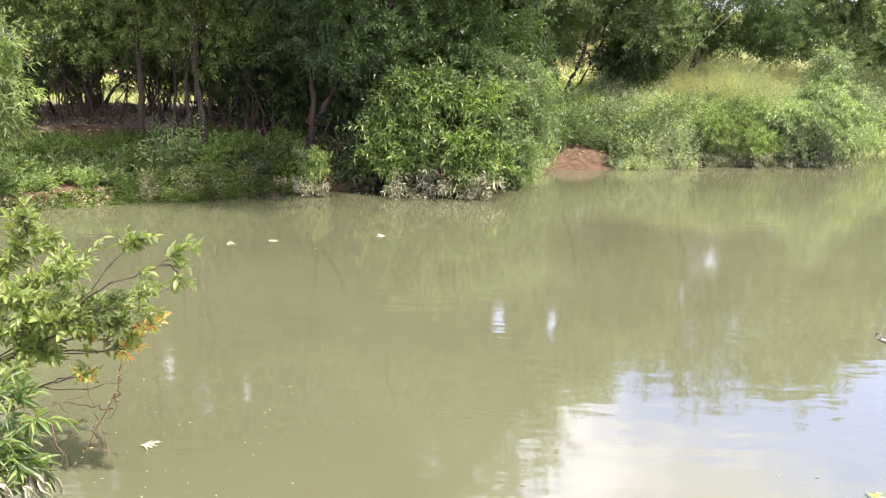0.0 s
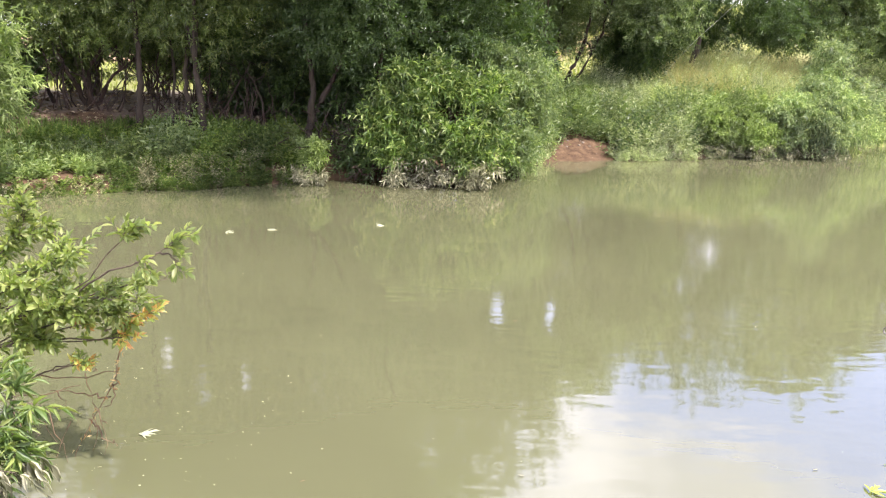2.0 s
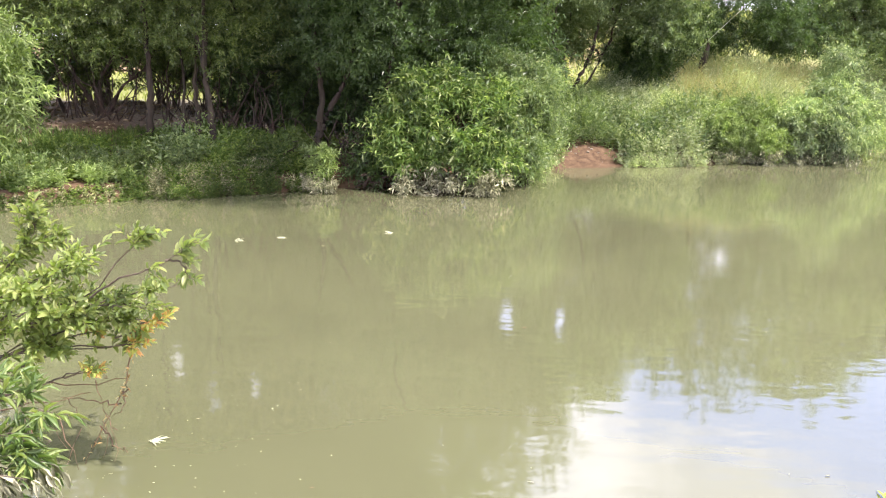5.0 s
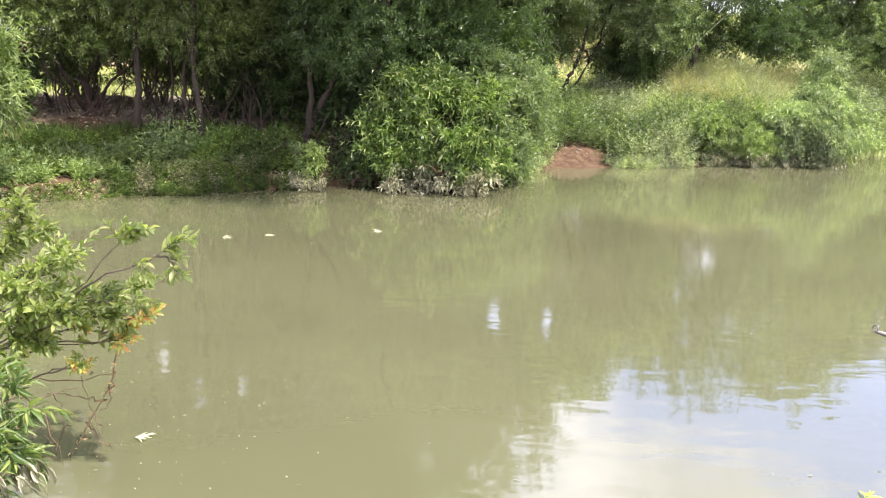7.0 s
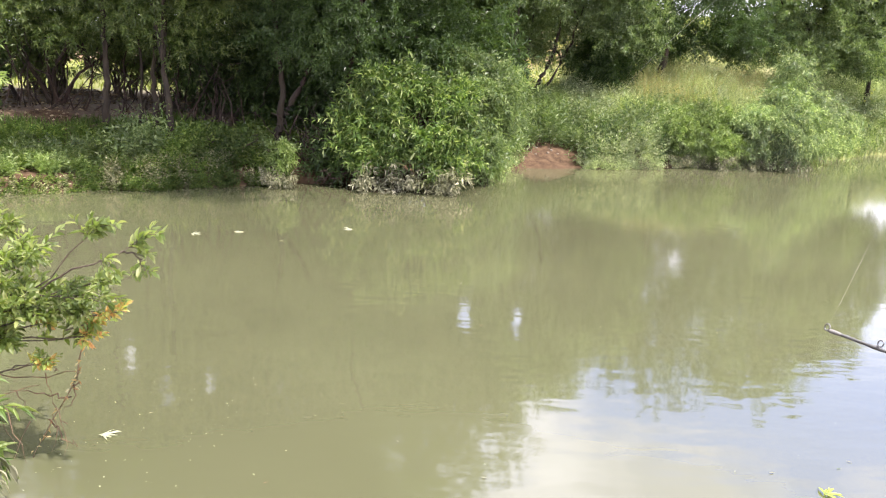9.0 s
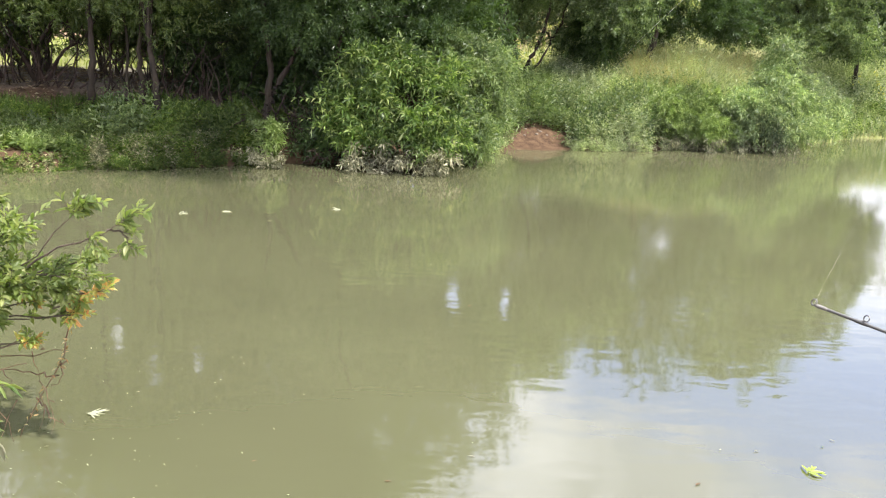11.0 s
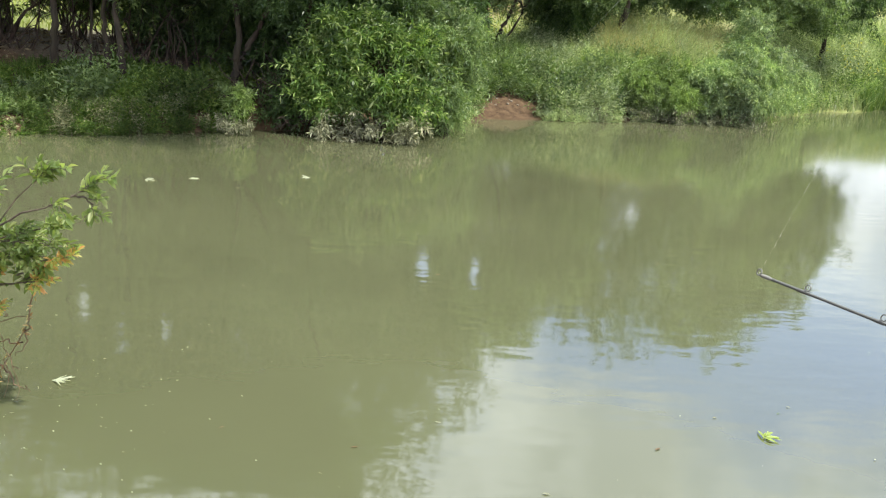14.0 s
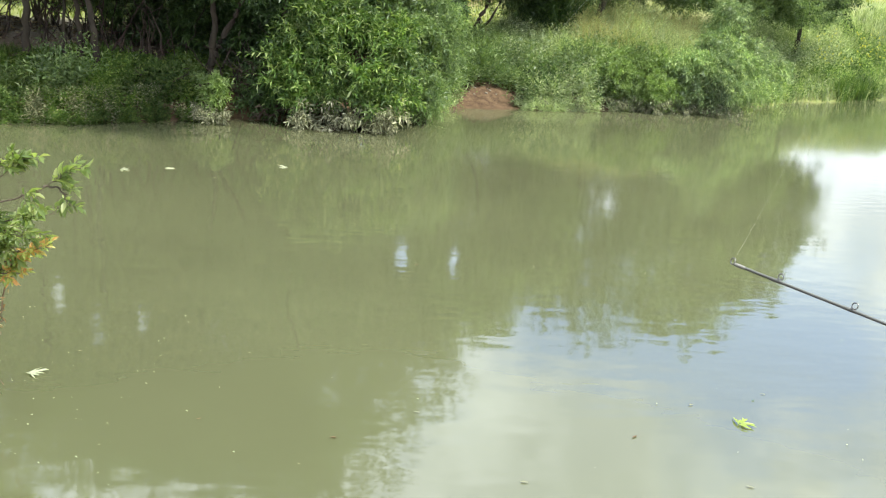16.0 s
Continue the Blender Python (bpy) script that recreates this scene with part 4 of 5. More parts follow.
grass_patch("meadow_grass", "sunlit yellow-green meadow grass", p, np.where(p[:, 0] < 1, 0.14, 0.24), MEADOW, 604, 1.0, 0.014)


x = rng.uniform(-9, 12, 8000)
y = near_shore(x) - 0.1 - 6 * rng.uniform(0, 1, len(x)) ** 1.5
keep = (np.hypot(x, y) > 0.5) & (y < near_shore(x) - 0.05)
p = np.stack([x, y, height(x, y) - 0.01], 1)[keep]
grass_patch("grass", "short trodden grass on the near bank", p, 0.16, GRASS, 608, 0.8, 0.012)


def litter(label, n, x0, x1, d0, d1, mat, seed, size):
    r = np.random.default_rng(seed)
    q = on_bank(n, x0, x1, d0, d1, r) + [0, 0, 0.02]
    a = r.uniform(0, 6.28, n)
    w = unit(np.stack([np.cos(a), np.sin(a), r.normal(0, 0.25, n)], 1))
    v, f = leaves(q, w, size * r.uniform(0.5, 1.3, n), size * 0.45, r)
    return tagged(part_np("leaf_litter", v, f, mat), label, "leaf litter", kind="stuff")


LITTER = leaf_material("dry_litter", [(0.0, (0.09, 0.06, 0.04)), (0.6, (0.22, 0.165, 0.115)), (1.0, (0.40, 0.33, 0.25))], 0.4, 0.1, 0.8, 0.2)
litter("brown dead leaves on the ground under the trees", 6000, -9, -0.4, 0.5, 6.5, LITTER, 88, 0.08)


# ---- brushwood under the trees ----
def brushwood(label, x, y, wide, tall, n, seed, bark, thick=0.012):
    r = np.random.default_rng(seed)
    z = float(height(x, y))
    t = thing("brushwood", label, "branches", (x, y, z), "brushwood")
    for k in range(n):
        a = np.array([r.uniform(-wide, wide), r.uniform(-0.3, 0.3), -0.03])
        b = a + [r.normal(0, wide * 0.7), r.normal(0, 0.3), r.uniform(0.35, 1.0) * tall]
        q = bent(a, b, 8, r, 0.06, -r.uniform(0, 0.25) * tall)
        v, f = tube(q, np.linspace(thick, thick * 0.35, 8) * r.uniform(0.6, 1.5), 5)
        part_np("branch", v, f, bark, t, "", True)


for k, (x, y, wide, tall, n) in enumerate([(-6.9, 13.6, 0.8, 1.5, 22), (-5.6, 14.0, 0.8, 1.4, 22), (-4.3, 14.2, 0.6, 1.5, 20), (-3.3, 14.0, 0.5, 1.3, 20), (-1.4, 13.5, 0.6, 1.2, 26), (-0.9, 13.3, 0.5, 0.8, 16), (-2.7, 12.9, 0.4, 0.45, 14), (-1.45, 13.0, 0.35, 0.7, 22), (-1.3, 12.85, 0.35, 0.4, 26), (-1.25, 13.15, 0.4, 0.8, 30)]):
    brushwood("tangled bare red-brown branches under the trees", x, y, wide, tall, n, 90 + k, BARK_RED)


# ---- the near bush ----
def leaf_shape(rows=((0, 0.04), (0.3, 0.75), (0.6, 1.0), (0.85, 0.62), (1.0, 0.0)), curl=0.12, fold=0.22):
    """A unit leaf along +x with a sunk midrib: vertices and triangles."""
    v, f = [], []
    for x, w in rows:
        z = -curl * x * x
        v += [(x, 0.5 * w, z + fold * 0.5 * w), (x, 0, z), (x, -0.5 * w, z + fold * 0.5 * w)]
    for k in range(len(rows) - 1):
        a, b = 3 * k, 3 * k + 3
        for c in (0, 1):
            f += [(a + c, a + c + 1, b + c + 1), (a + c, b + c + 1, b + c)]
    return np.array(v), np.array(f)


ROUND_LEAF = leaf_shape(((0, 0.05), (0.22, 0.62), (0.5, 1.0), (0.78, 0.7), (1.0, 0.0)), 0.16, 0.3)
LONG_LEAF = leaf_shape(((0, 0.08), (0.2, 0.75), (0.45, 1.0), (0.75, 0.6), (1.0, 0.0)), 0.25, 0.3)


def leaf_frames(way, rng, tilt=0.5):
    """Axes of leaves whose upper side looks mostly up."""
    up = np.array([0, 0, 1.0]) + rng.normal(0, tilt, (len(way), 3)) + [0, -0.25, 0]
    side = unit(np.cross(up, way))
    return np.stack([way, side, np.cross(way, side)], 2)


def many(shape, base, axes, length, width):
    v, f = shape
    sc = np.stack([length, width, length], 1)
    w = base[:, None] + np.einsum("nij,nkj->nki", axes, v[None] * sc[:, None])
    n = len(v)
    return w.reshape(-1, 3), (f[None] + (np.arange(len(base)) * n)[:, None, None]).reshape(-1, 3)


def along(line, s):
    key = np.asarray(line, float)
    t = s * (len(key) - 1)
    p = np.stack([np.interp(t, np.arange(len(key)), key[:, k]) for k in range(3)], 1)
    q = np.stack([np.interp(np.minimum(t + 0.2, len(key) - 1), np.arange(len(key)), key[:, k]) for k in range(3)], 1)
    r = np.stack([np.interp(np.maximum(t - 0.2, 0), np.arange(len(key)), key[:, k]) for k in range(3)], 1)
    return p, unit(q - r)


def shoots_on(line, n, rng, s0=0.15, lean=0.7, up=0.25):
    s = np.sort(rng.uniform(s0, 1.0, n))
    s[-1] = 1.0
    p, d = along(line, s)
    return p, unit(d + rng.normal(0, lean, (n, 3)) * [1, 1, 0.8] + [0, -0.1, up])


def shoot_leaves(o, w, length, count, leaf, rng, spread=0.95, droop=0.1):
    """Base, direction and size of each leaf on a set of shoots."""
    n = len(o)
    s = np.linspace(0.2, 1.0, count)[None] + rng.uniform(-0.06, 0.06, (n, count))
    L = np.broadcast_to(length, n)[:, None]
    p = o[:, None] + w[:, None] * (s * L)[..., None]
    a = rng.uniform(0, 6.28, (n, 1)) + np.arange(count)[None] * 2.4
    u = unit(np.cross(w, [0.3, 0.2, 1.0]))
    x = np.cross(w, u)
    r = np.cos(a)[..., None] * u[:, None] + np.sin(a)[..., None] * x[:, None]
    ang = (spread * (1.25 - 0.75 * s) + rng.normal(0, 0.15, (n, count)))[..., None]
    d = unit(w[:, None] * np.cos(ang) + r * np.sin(ang) + [0, 0, -droop])
    size = leaf * rng.uniform(0.6, 1.2, (n, count)) * (0.75 + 0.4 * np.sin(np.pi * np.clip(s, 0, 1)))
    return p.reshape(-1, 3), d.reshape(-1, 3), size.ravel()


def leafy_bush(name, label, root, lines, specs, shape, slim, mat, seed, singles):
    """specs for each line: (shoots, shoot length, leaves, leaf length, start of the leaves). The first `singles` leaves are parts."""
    rng = np.random.default_rng(seed)
    t = thing(name, label, "bush", root)
    base = np.array(root)
    P, D, S = [], [], []
    for line, (n, sl, c, lf, s0) in zip(lines, specs):
        key = np.array(line)
        q, _ = along(key, np.linspace(0, 1, 12))
        q[1:-1] += rng.normal(0, 0.006, (10, 3))
        v, f = tube(q - base, np.linspace(0.006, 0.0016, 12), 6)
        part_np("stem", v, f, TWIG, t, "", True)
        o, w = shoots_on(key, n, rng, s0)
        p, d, z = shoot_leaves(o, w, sl * rng.uniform(0.6, 1.2, n), c, lf, rng)
        P.append(p), D.append(d), S.append(z)
        tw = [tube(np.linspace(a, a + b * sl * 0.9, 3) - base, (0.0022, 0.0016, 0.001), 4) for a, b in zip(o, w)]
        v, f = joined(tw)
        tagged(part_np("twig_spray", v, f, TWIG, t), kind="stuff")
    P, D, S = np.concatenate(P), np.concatenate(D), np.concatenate(S)
    A = leaf_frames(D, rng)
    one = mesh_np("leaf", shape[0] * [1, slim, 1], shape[1], mat, True)
    pick = rng.permutation(len(P))
    for k in pick[:singles]:
        ob = new("leaf", one)
        m = Matrix(A[k].tolist()).to_4x4()
        m.translation = Vector(P[k] - base)
        ob.parent, ob.matrix_local = t, m @ Matrix.Scale(float(S[k]), 4)
    rest = pick[singles:]
    v, f = many(shape, P[rest] - base, A[rest], S[rest], S[rest] * slim)
    tagged(part_np("foliage", v, f, mat, t, "", True), kind="stuff")
    return t


def single_leaf_material(name, stops, translucent=0.35):
    """Leaf colour for single and joined leaves alike."""
    m = leaf_material(name, stops, 0.5, translucent, 0.42)
    nt = m.node_tree
    geo = [n for n in nt.nodes if n.type == "NEW_GEOMETRY"][0]
    info = nt.nodes.new("ShaderNodeObjectInfo")
    add = nt.nodes.new("ShaderNodeMath")
    add.operation = "ADD"
    fr = nt.nodes.new("ShaderNodeMath")
    fr.operation = "FRACT"
    old = [k for k in nt.links if k.from_node == geo][0]
    target = old.to_socket
    nt.links.new(geo.outputs["Random Per Island"], add.inputs[0])
    nt.links.new(info.outputs["Random"], add.inputs[1])
    nt.links.new(add.outputs[0], fr.inputs[0])
    nt.links.new(fr.outputs[0], target)
    return m


NEAR_LEAF = single_leaf_material("sallow_leaf", [(0.0, (0.115, 0.16, 0.048)), (0.55, (0.19, 0.24, 0.08)), (0.9, (0.28, 0.31, 0.13)), (1.0, (0.36, 0.365, 0.19))], 0.48)
NEAR_WILLOW = single_leaf_material("near_willow_leaf", [(0.0, (0.07, 0.12, 0.034)), (0.6, (0.125, 0.19, 0.055)), (1.0, (0.25, 0.29, 0.1))])

ROOT = (-2.75, 4.1, 0.15)
SALLOW = [
    [(-2.75, 4.1, 0.2), (-2.5, 4.2, 0.6), (-2.1, 4.1, 0.78), (-1.76, 3.9, 0.94), (-1.6, 3.9, 1.14), (-1.53, 3.9, 1.2), (-1.46, 3.88, 1.26)],
    [(-1.76, 3.9, 0.94), (-1.6, 3.82, 1.05), (-1.46, 3.8, 1.11), (-1.35, 3.8, 1.16), (-1.21, 3.8, 1.25)],
    [(-1.35, 3.8, 1.16), (-1.27, 3.8, 1.15), (-1.24, 3.79, 1.08)],
    [(-2.15, 4.2, 0.76), (-1.82, 4.0, 0.87), (-1.66, 4.0, 0.92), (-1.51, 4.0, 0.95), (-1.33, 4.0, 0.99)],
    [(-2.75, 4.1, 0.2), (-2.54, 4.2, 0.5), (-2.06, 4.2, 0.55), (-1.74, 4.1, 0.62), (-1.59, 4.1, 0.69)],
    [(-2.75, 4.1, 0.2), (-2.63, 4.3, 0.72), (-2.36, 4.3, 0.98), (-2.22, 4.3, 1.13), (-2.19, 4.3, 1.24)],
    [(-2.75, 4.1, 0.2), (-2.57, 4.2, 0.69), (-2.2, 4.2, 0.92), (-1.97, 4.1, 1.02), (-1.83, 4.0, 1.08)],
    [(-2.75, 4.1, 0.2), (-2.68, 4.4, 0.75), (-2.35, 4.4, 1.01), (-2.15, 4.4, 1.14)],
    [(-2.7, 4.1, 0.3), (-2.4, 4.0, 0.66), (-2.1, 3.95, 0.78), (-1.85, 3.9, 0.84)],
    [(-2.7, 4.1, 0.3), (-2.5, 4.1, 0.75), (-2.25, 4.0, 0.9), (-2.0, 3.95, 0.92)],
    [(-2.7, 4.1, 0.3), (-2.6, 3.9, 0.9), (-2.4, 3.85, 1.1), (-2.3, 3.8, 1.15)],
    [(-2.7, 4.1, 0.3), (-2.4, 4.3, 0.7), (-2.0, 4.3, 0.8), (-1.7, 4.25, 0.83)],
    [(-2.7, 4.1, 0.3), (-2.22, 4.0, 0.73), (-2.01, 4.0, 0.77), (-1.83, 3.95, 0.82)],
    [(-2.7, 4.1, 0.3), (-2.24, 4.15, 0.61), (-2.0, 4.1, 0.77), (-1.79, 4.05, 0.86)],
    [(-2.4, 4.1, 0.7), (-1.99, 4.1, 0.85), (-1.7, 4.05, 0.86), (-1.47, 4.0, 0.88)],
    [(-2.1, 4.1, 0.78), (-1.85, 4.0, 0.88), (-1.66, 3.95, 0.88), (-1.5, 3.9, 0.89)],
    [(-2.6, 4.2, 0.5), (-2.23, 4.2, 0.84), (-2.1, 4.2, 0.92), (-1.9, 4.15, 1.02)],
    [(-2.7, 4.1, 0.3), (-2.22, 4.0, 0.62), (-2.09, 3.98, 0.66), (-1.99, 3.95, 0.65)],
    [(-2.4, 4.0, 0.5), (-1.9, 4.0, 0.75), (-1.72, 3.95, 0.82), (-1.56, 3.95, 0.82)],
    [(-2.5, 4.0, 0.4), (-1.97, 4.0, 0.64), (-1.69, 4.0, 0.66), (-1.6, 4.0, 0.69)],
    [(-2.5, 4.0, 0.3), (-2.02, 4.0, 0.46), (-1.89, 3.95, 0.53), (-1.79, 3.95, 0.55)],
]
SALLOW_SPEC = [(12, 0.1, 8, 0.058, 0.78), (9, 0.08, 8, 0.055, 0.5), (5, 0.07, 7, 0.05, 0.4), (20, 0.07, 7, 0.048, 0.42), (10, 0.1, 7, 0.06, 0.35), (40, 0.14, 10, 0.054, 0.25), (40, 0.14, 10, 0.054, 0.25),
               (36, 0.14, 10, 0.054, 0.25), (38, 0.13, 10, 0.056, 0.2), (38, 0.13, 10, 0.056, 0.2), (30, 0.13, 10, 0.056, 0.2), (28, 0.12, 8, 0.06, 0.3),
               (22, 0.12, 9, 0.06, 0.3), (22, 0.12, 9, 0.06, 0.3), (20, 0.1, 8, 0.055, 0.3), (12, 0.08, 7, 0.045, 0.55), (20, 0.1, 8, 0.055, 0.3), (22, 0.12, 9, 0.065, 0.3), (18, 0.1, 8, 0.058, 0.4), (5, 0.07, 6, 0.045, 0.85), (5, 0.07, 6, 0.045, 0.8)]
leafy_bush("sallow_bush", "leafy green sallow bush with arching stems over the water", ROOT, SALLOW, SALLOW_SPEC, ROUND_LEAF, 0.36, NEAR_LEAF, 61, 280)
WILLOW = [
    [(-2.46, 3.2, 0.12), (-2.16, 3.3, 0.57), (-1.93, 3.4, 0.62), (-1.76, 3.4, 0.58)],
    [(-2.46, 3.2, 0.12), (-2.11, 3.2, 0.53), (-1.89, 3.3, 0.53), (-1.73, 3.35, 0.47)],
    [(-2.46, 3.2, 0.12), (-2.07, 3.1, 0.43), (-1.92, 3.2, 0.46), (-1.82, 3.3, 0.41)],
    [(-2.46, 3.2, 0.12), (-2.21, 3.4, 0.61), (-2.06, 3.5, 0.69), (-1.96, 3.5, 0.65)],
    [(-2.46, 3.2, 0.12), (-2.21, 3.45, 0.31), (-2.01, 3.55, 0.33), (-1.86, 3.55, 0.27)],
    [(-2.46, 3.2, 0.12), (-2.26, 3.4, 0.16), (-2.11, 3.5, 0.18), (-1.98, 3.5, 0.13)],
]
leafy_bush("willow_bush", "bright narrow-leaved willow bush at the water's edge", (-2.4, 3.2, 0.12), WILLOW, [(12, 0.14, 9, 0.095, 0.3), (12, 0.14, 9, 0.095, 0.3), (10, 0.13, 9, 0.095, 0.3), (9, 0.14, 9, 0.095, 0.35), (10, 0.13, 9, 0.09, 0.25), (9, 0.13, 9, 0.09, 0.25)], LONG_LEAF, 0.17, NEAR_WILLOW, 62, 150)


def loose_shoots(name, label, category, root, lines, spec, shape, slim, mat, seed):
    rng = np.random.default_rng(seed)
    t = thing(name, label, category, root)
    base = np.array(root)
    out = []
    for line in lines:
        q, _ = along(line, np.linspace(0, 1, 8))
        v, f = tube(q - base, np.linspace(0.005, 0.002, 8), 5)
        part_np("stem", v, f, TWIG, t, "", True)
        n, sl, c, lf, s0, down = spec
        o, w = shoots_on(line, n, rng, s0, 0.6, -down)
        p, d, z = shoot_leaves(o, w, sl, c, lf, rng, 0.8, down)
        out.append(many(shape, p - base, leaf_frames(d, rng), z, z * slim))
    v, f = joined(out)
    tagged(part_np("foliage", v, f, mat, t, "", True), kind="stuff")
    return t


loose_shoots("dead_willow_shoots", "withered pale willow leaves hanging to the water", "branch", (-2.24, 3.1, 0.12),
             [[(-2.24, 3.1, 0.12), (-2.01, 3.1, 0.46), (-1.86, 3.1, 0.45), (-1.74, 3.15, 0.40)], [(-2.24, 3.1, 0.12), (-1.99, 3.0, 0.40), (-1.86, 3.0, 0.36), (-1.80, 3.02, 0.28)], [(-2.14, 3.1, 0.28), (-1.94, 3.2, 0.40), (-1.74, 3.3, 0.40)]],
             (7, 0.1, 6, 0.1, 0.35, 0.9), LONG_LEAF, 0.2, PALE, 63)
loose_shoots("orange_shoots", "orange and yellow young shoots on the sallow bush", "branch", (-1.74, 4.1, 0.62),
             [[(-1.6, 3.97, 0.78), (-1.5, 3.95, 0.81), (-1.42, 3.95, 0.82)], [(-1.7, 4.0, 0.7), (-1.62, 4.0, 0.73), (-1.56, 4.0, 0.74)], [(-1.7, 4.0, 0.66), (-1.62, 4.0, 0.67), (-1.56, 4.0, 0.67)], [(-1.95, 3.95, 0.5), (-1.87, 3.95, 0.53), (-1.8, 3.95, 0.54)],
              [(-1.92, 4.0, 0.7), (-1.86, 4.0, 0.72), (-1.8, 4.0, 0.73)]],
             (9, 0.05, 7, 0.046, 0.4, -0.2), ROUND_LEAF, 0.34, ORANGE, 64)

rng = np.random.default_rng(65)
dead = thing("dead_branch", "bare red-brown dead branch drooping into the water", "branch", (-1.7, 4.1, 0.6))
for k, line in enumerate([[(-1.6, 4.0, 0.7), (-1.61, 4.0, 0.62), (-1.65, 4.0, 0.5), (-1.68, 4.0, 0.41), (-1.73, 4.0, 0.33), (-1.81, 4.0, 0.19), (-1.88, 4.0, 0.06), (-1.92, 4.0, -0.04)], [(-1.66, 4.0, 0.44), (-1.68, 4.0, 0.36), (-1.73, 3.98, 0.28)], [(-1.85, 4.08, 0.18), (-1.75, 4.0, 0.12), (-1.66, 3.95, 0.1)],
                          [(-1.74, 4.1, 0.3), (-1.9, 4.2, 0.25), (-2.1, 4.2, 0.28)], [(-2.5, 4.1, 0.3), (-2.1, 4.1, 0.42), (-1.85, 4.1, 0.4), (-1.7, 4.1, 0.44)], [(-2.5, 4.0, 0.25), (-2.1, 3.95, 0.36), (-1.8, 3.9, 0.45)]]):
    q, _ = along(line, np.linspace(0, 1, 10))
    q[1:-1] += rng.normal(0, 0.008, (8, 3))
    v, f = tube(q - np.array(dead.location), np.linspace(0.0045, 0.0018, 10), 5)
    part_np("twig", v, f, RUST, dead, "", True)


rng = np.random.default_rng(67)
DRY_BITS = leaf_material("dry_orange_leaf", [(0.0, (0.26, 0.13, 0.06)), (0.6, (0.42, 0.3, 0.16)), (1.0, (0.6, 0.54, 0.38))], 0.3, 0.2, 0.8)
o_, w_ = along([(-1.62, 4.0, 0.6), (-1.68, 4.0, 0.41), (-1.81, 4.0, 0.19), (-1.9, 4.0, 0.03)], np.sort(rng.uniform(0, 1, 34)))
w_ = unit(w_ * 0.4 + rng.normal(0, 0.6, (34, 3)))
z_ = rng.uniform(0.018, 0.034, 34)
v, f = many(LONG_LEAF, o_ + rng.normal(0, 0.006, (34, 3)) - np.array(dead.location), leaf_frames(w_, rng), z_, z_ * 0.3)
tagged(part_np("dry_leaves", v, f, DRY_BITS, dead, "small withered orange and cream leaves", True), kind="stuff")

rng = np.random.default_rng(66)
for k in range(16):
    a = np.array([rng.uniform(-2.2, -1.78), rng.uniform(3.85, 4.25), rng.uniform(0.12, 0.5)])
    b = a + [rng.uniform(-0.12, 0.12), rng.uniform(-0.12, 0.1), rng.uniform(-0.3, 0.05)]
    b[2] = max(b[2], -0.02)
    q = bent(a, b, 6, rng, 0.012)
    v, f = tube(q - np.array(dead.location), np.linspace(0.003, 0.001, 6), 4)
    part_np("twig", v, f, RUST, dead, "", True)


# ---- floating leaves ----
def floating_sprig(name, label, x, y, n, leaf, shape, slim, mat, seed, turn=0.0, lift=0.012, rise=0.18):
    rng = np.random.default_rng(seed)
    a = turn + rng.uniform(-1.2, 1.2, n)
    w = unit(np.stack([np.cos(a), np.sin(a), rng.uniform(0.0, rise, n)], 1))
    base = np.stack([rng.uniform(-0.02, 0.02, n), rng.uniform(-0.01, 0.01, n), np.full(n, lift)], 1)
    t = thing(name, label, "leaf", (x, y, 0.0))
    one = mesh_np("leaf", shape[0] * [1, slim, 0.4 if rise > 0.1 else 0.12], shape[1], mat, True)
    for b, d, ax in zip(base, w, leaf_frames(w, rng, 0.15)):
        ob = new("leaf", one)
        m = Matrix(ax.tolist()).to_4x4()
        m.translation = Vector(b)
        ob.parent, ob.matrix_local = t, m @ Matrix.Scale(leaf * rng.uniform(0.7, 1.1), 4)
    return t


WHITE_SPRIG = leaf_material("bleached_leaf", [(0.0, (0.28, 0.3, 0.19)), (1.0, (0.46, 0.47, 0.35))], 0.2, 0.2, 0.7)
LIME = leaf_material("lime_leaf", [(0.0, (0.2, 0.27, 0.04)), (1.0, (0.36, 0.42, 0.1))], 0.3)
floating_sprig("floating_sprig", "pale withered leaf sprig floating on the water", -1.66, 4.26, 13, 0.085, LONG_LEAF, 0.11, WHITE_SPRIG, 71, 0.2, 0.01, 0.09)
floating_sprig("floating_sprig", "fresh green leaf sprig floating on the water", 2.16, 3.85, 10, 0.085, LONG_LEAF, 0.24, LIME, 72, 0.4)
floating_sprig("floating_sprig", "pale leaf sprig floating on the water", -2.43, 9.06, 7, 0.12, LONG_LEAF, 0.16, WHITE_SPRIG, 73, 0.1, 0.005, 0.04)
floating_sprig("floating_sprig", "pale leaf sprig floating on the water", -2.01, 9.2, 5, 0.1, LONG_LEAF, 0.15, WHITE_SPRIG, 74, 0.2, 0.005, 0.04)
floating_sprig("floating_sprig", "pale leaf sprig floating on the water", -0.72, 9.6, 6, 0.13, LONG_LEAF, 0.14, WHITE_SPRIG, 75, 3.1, 0.005, 0.04)

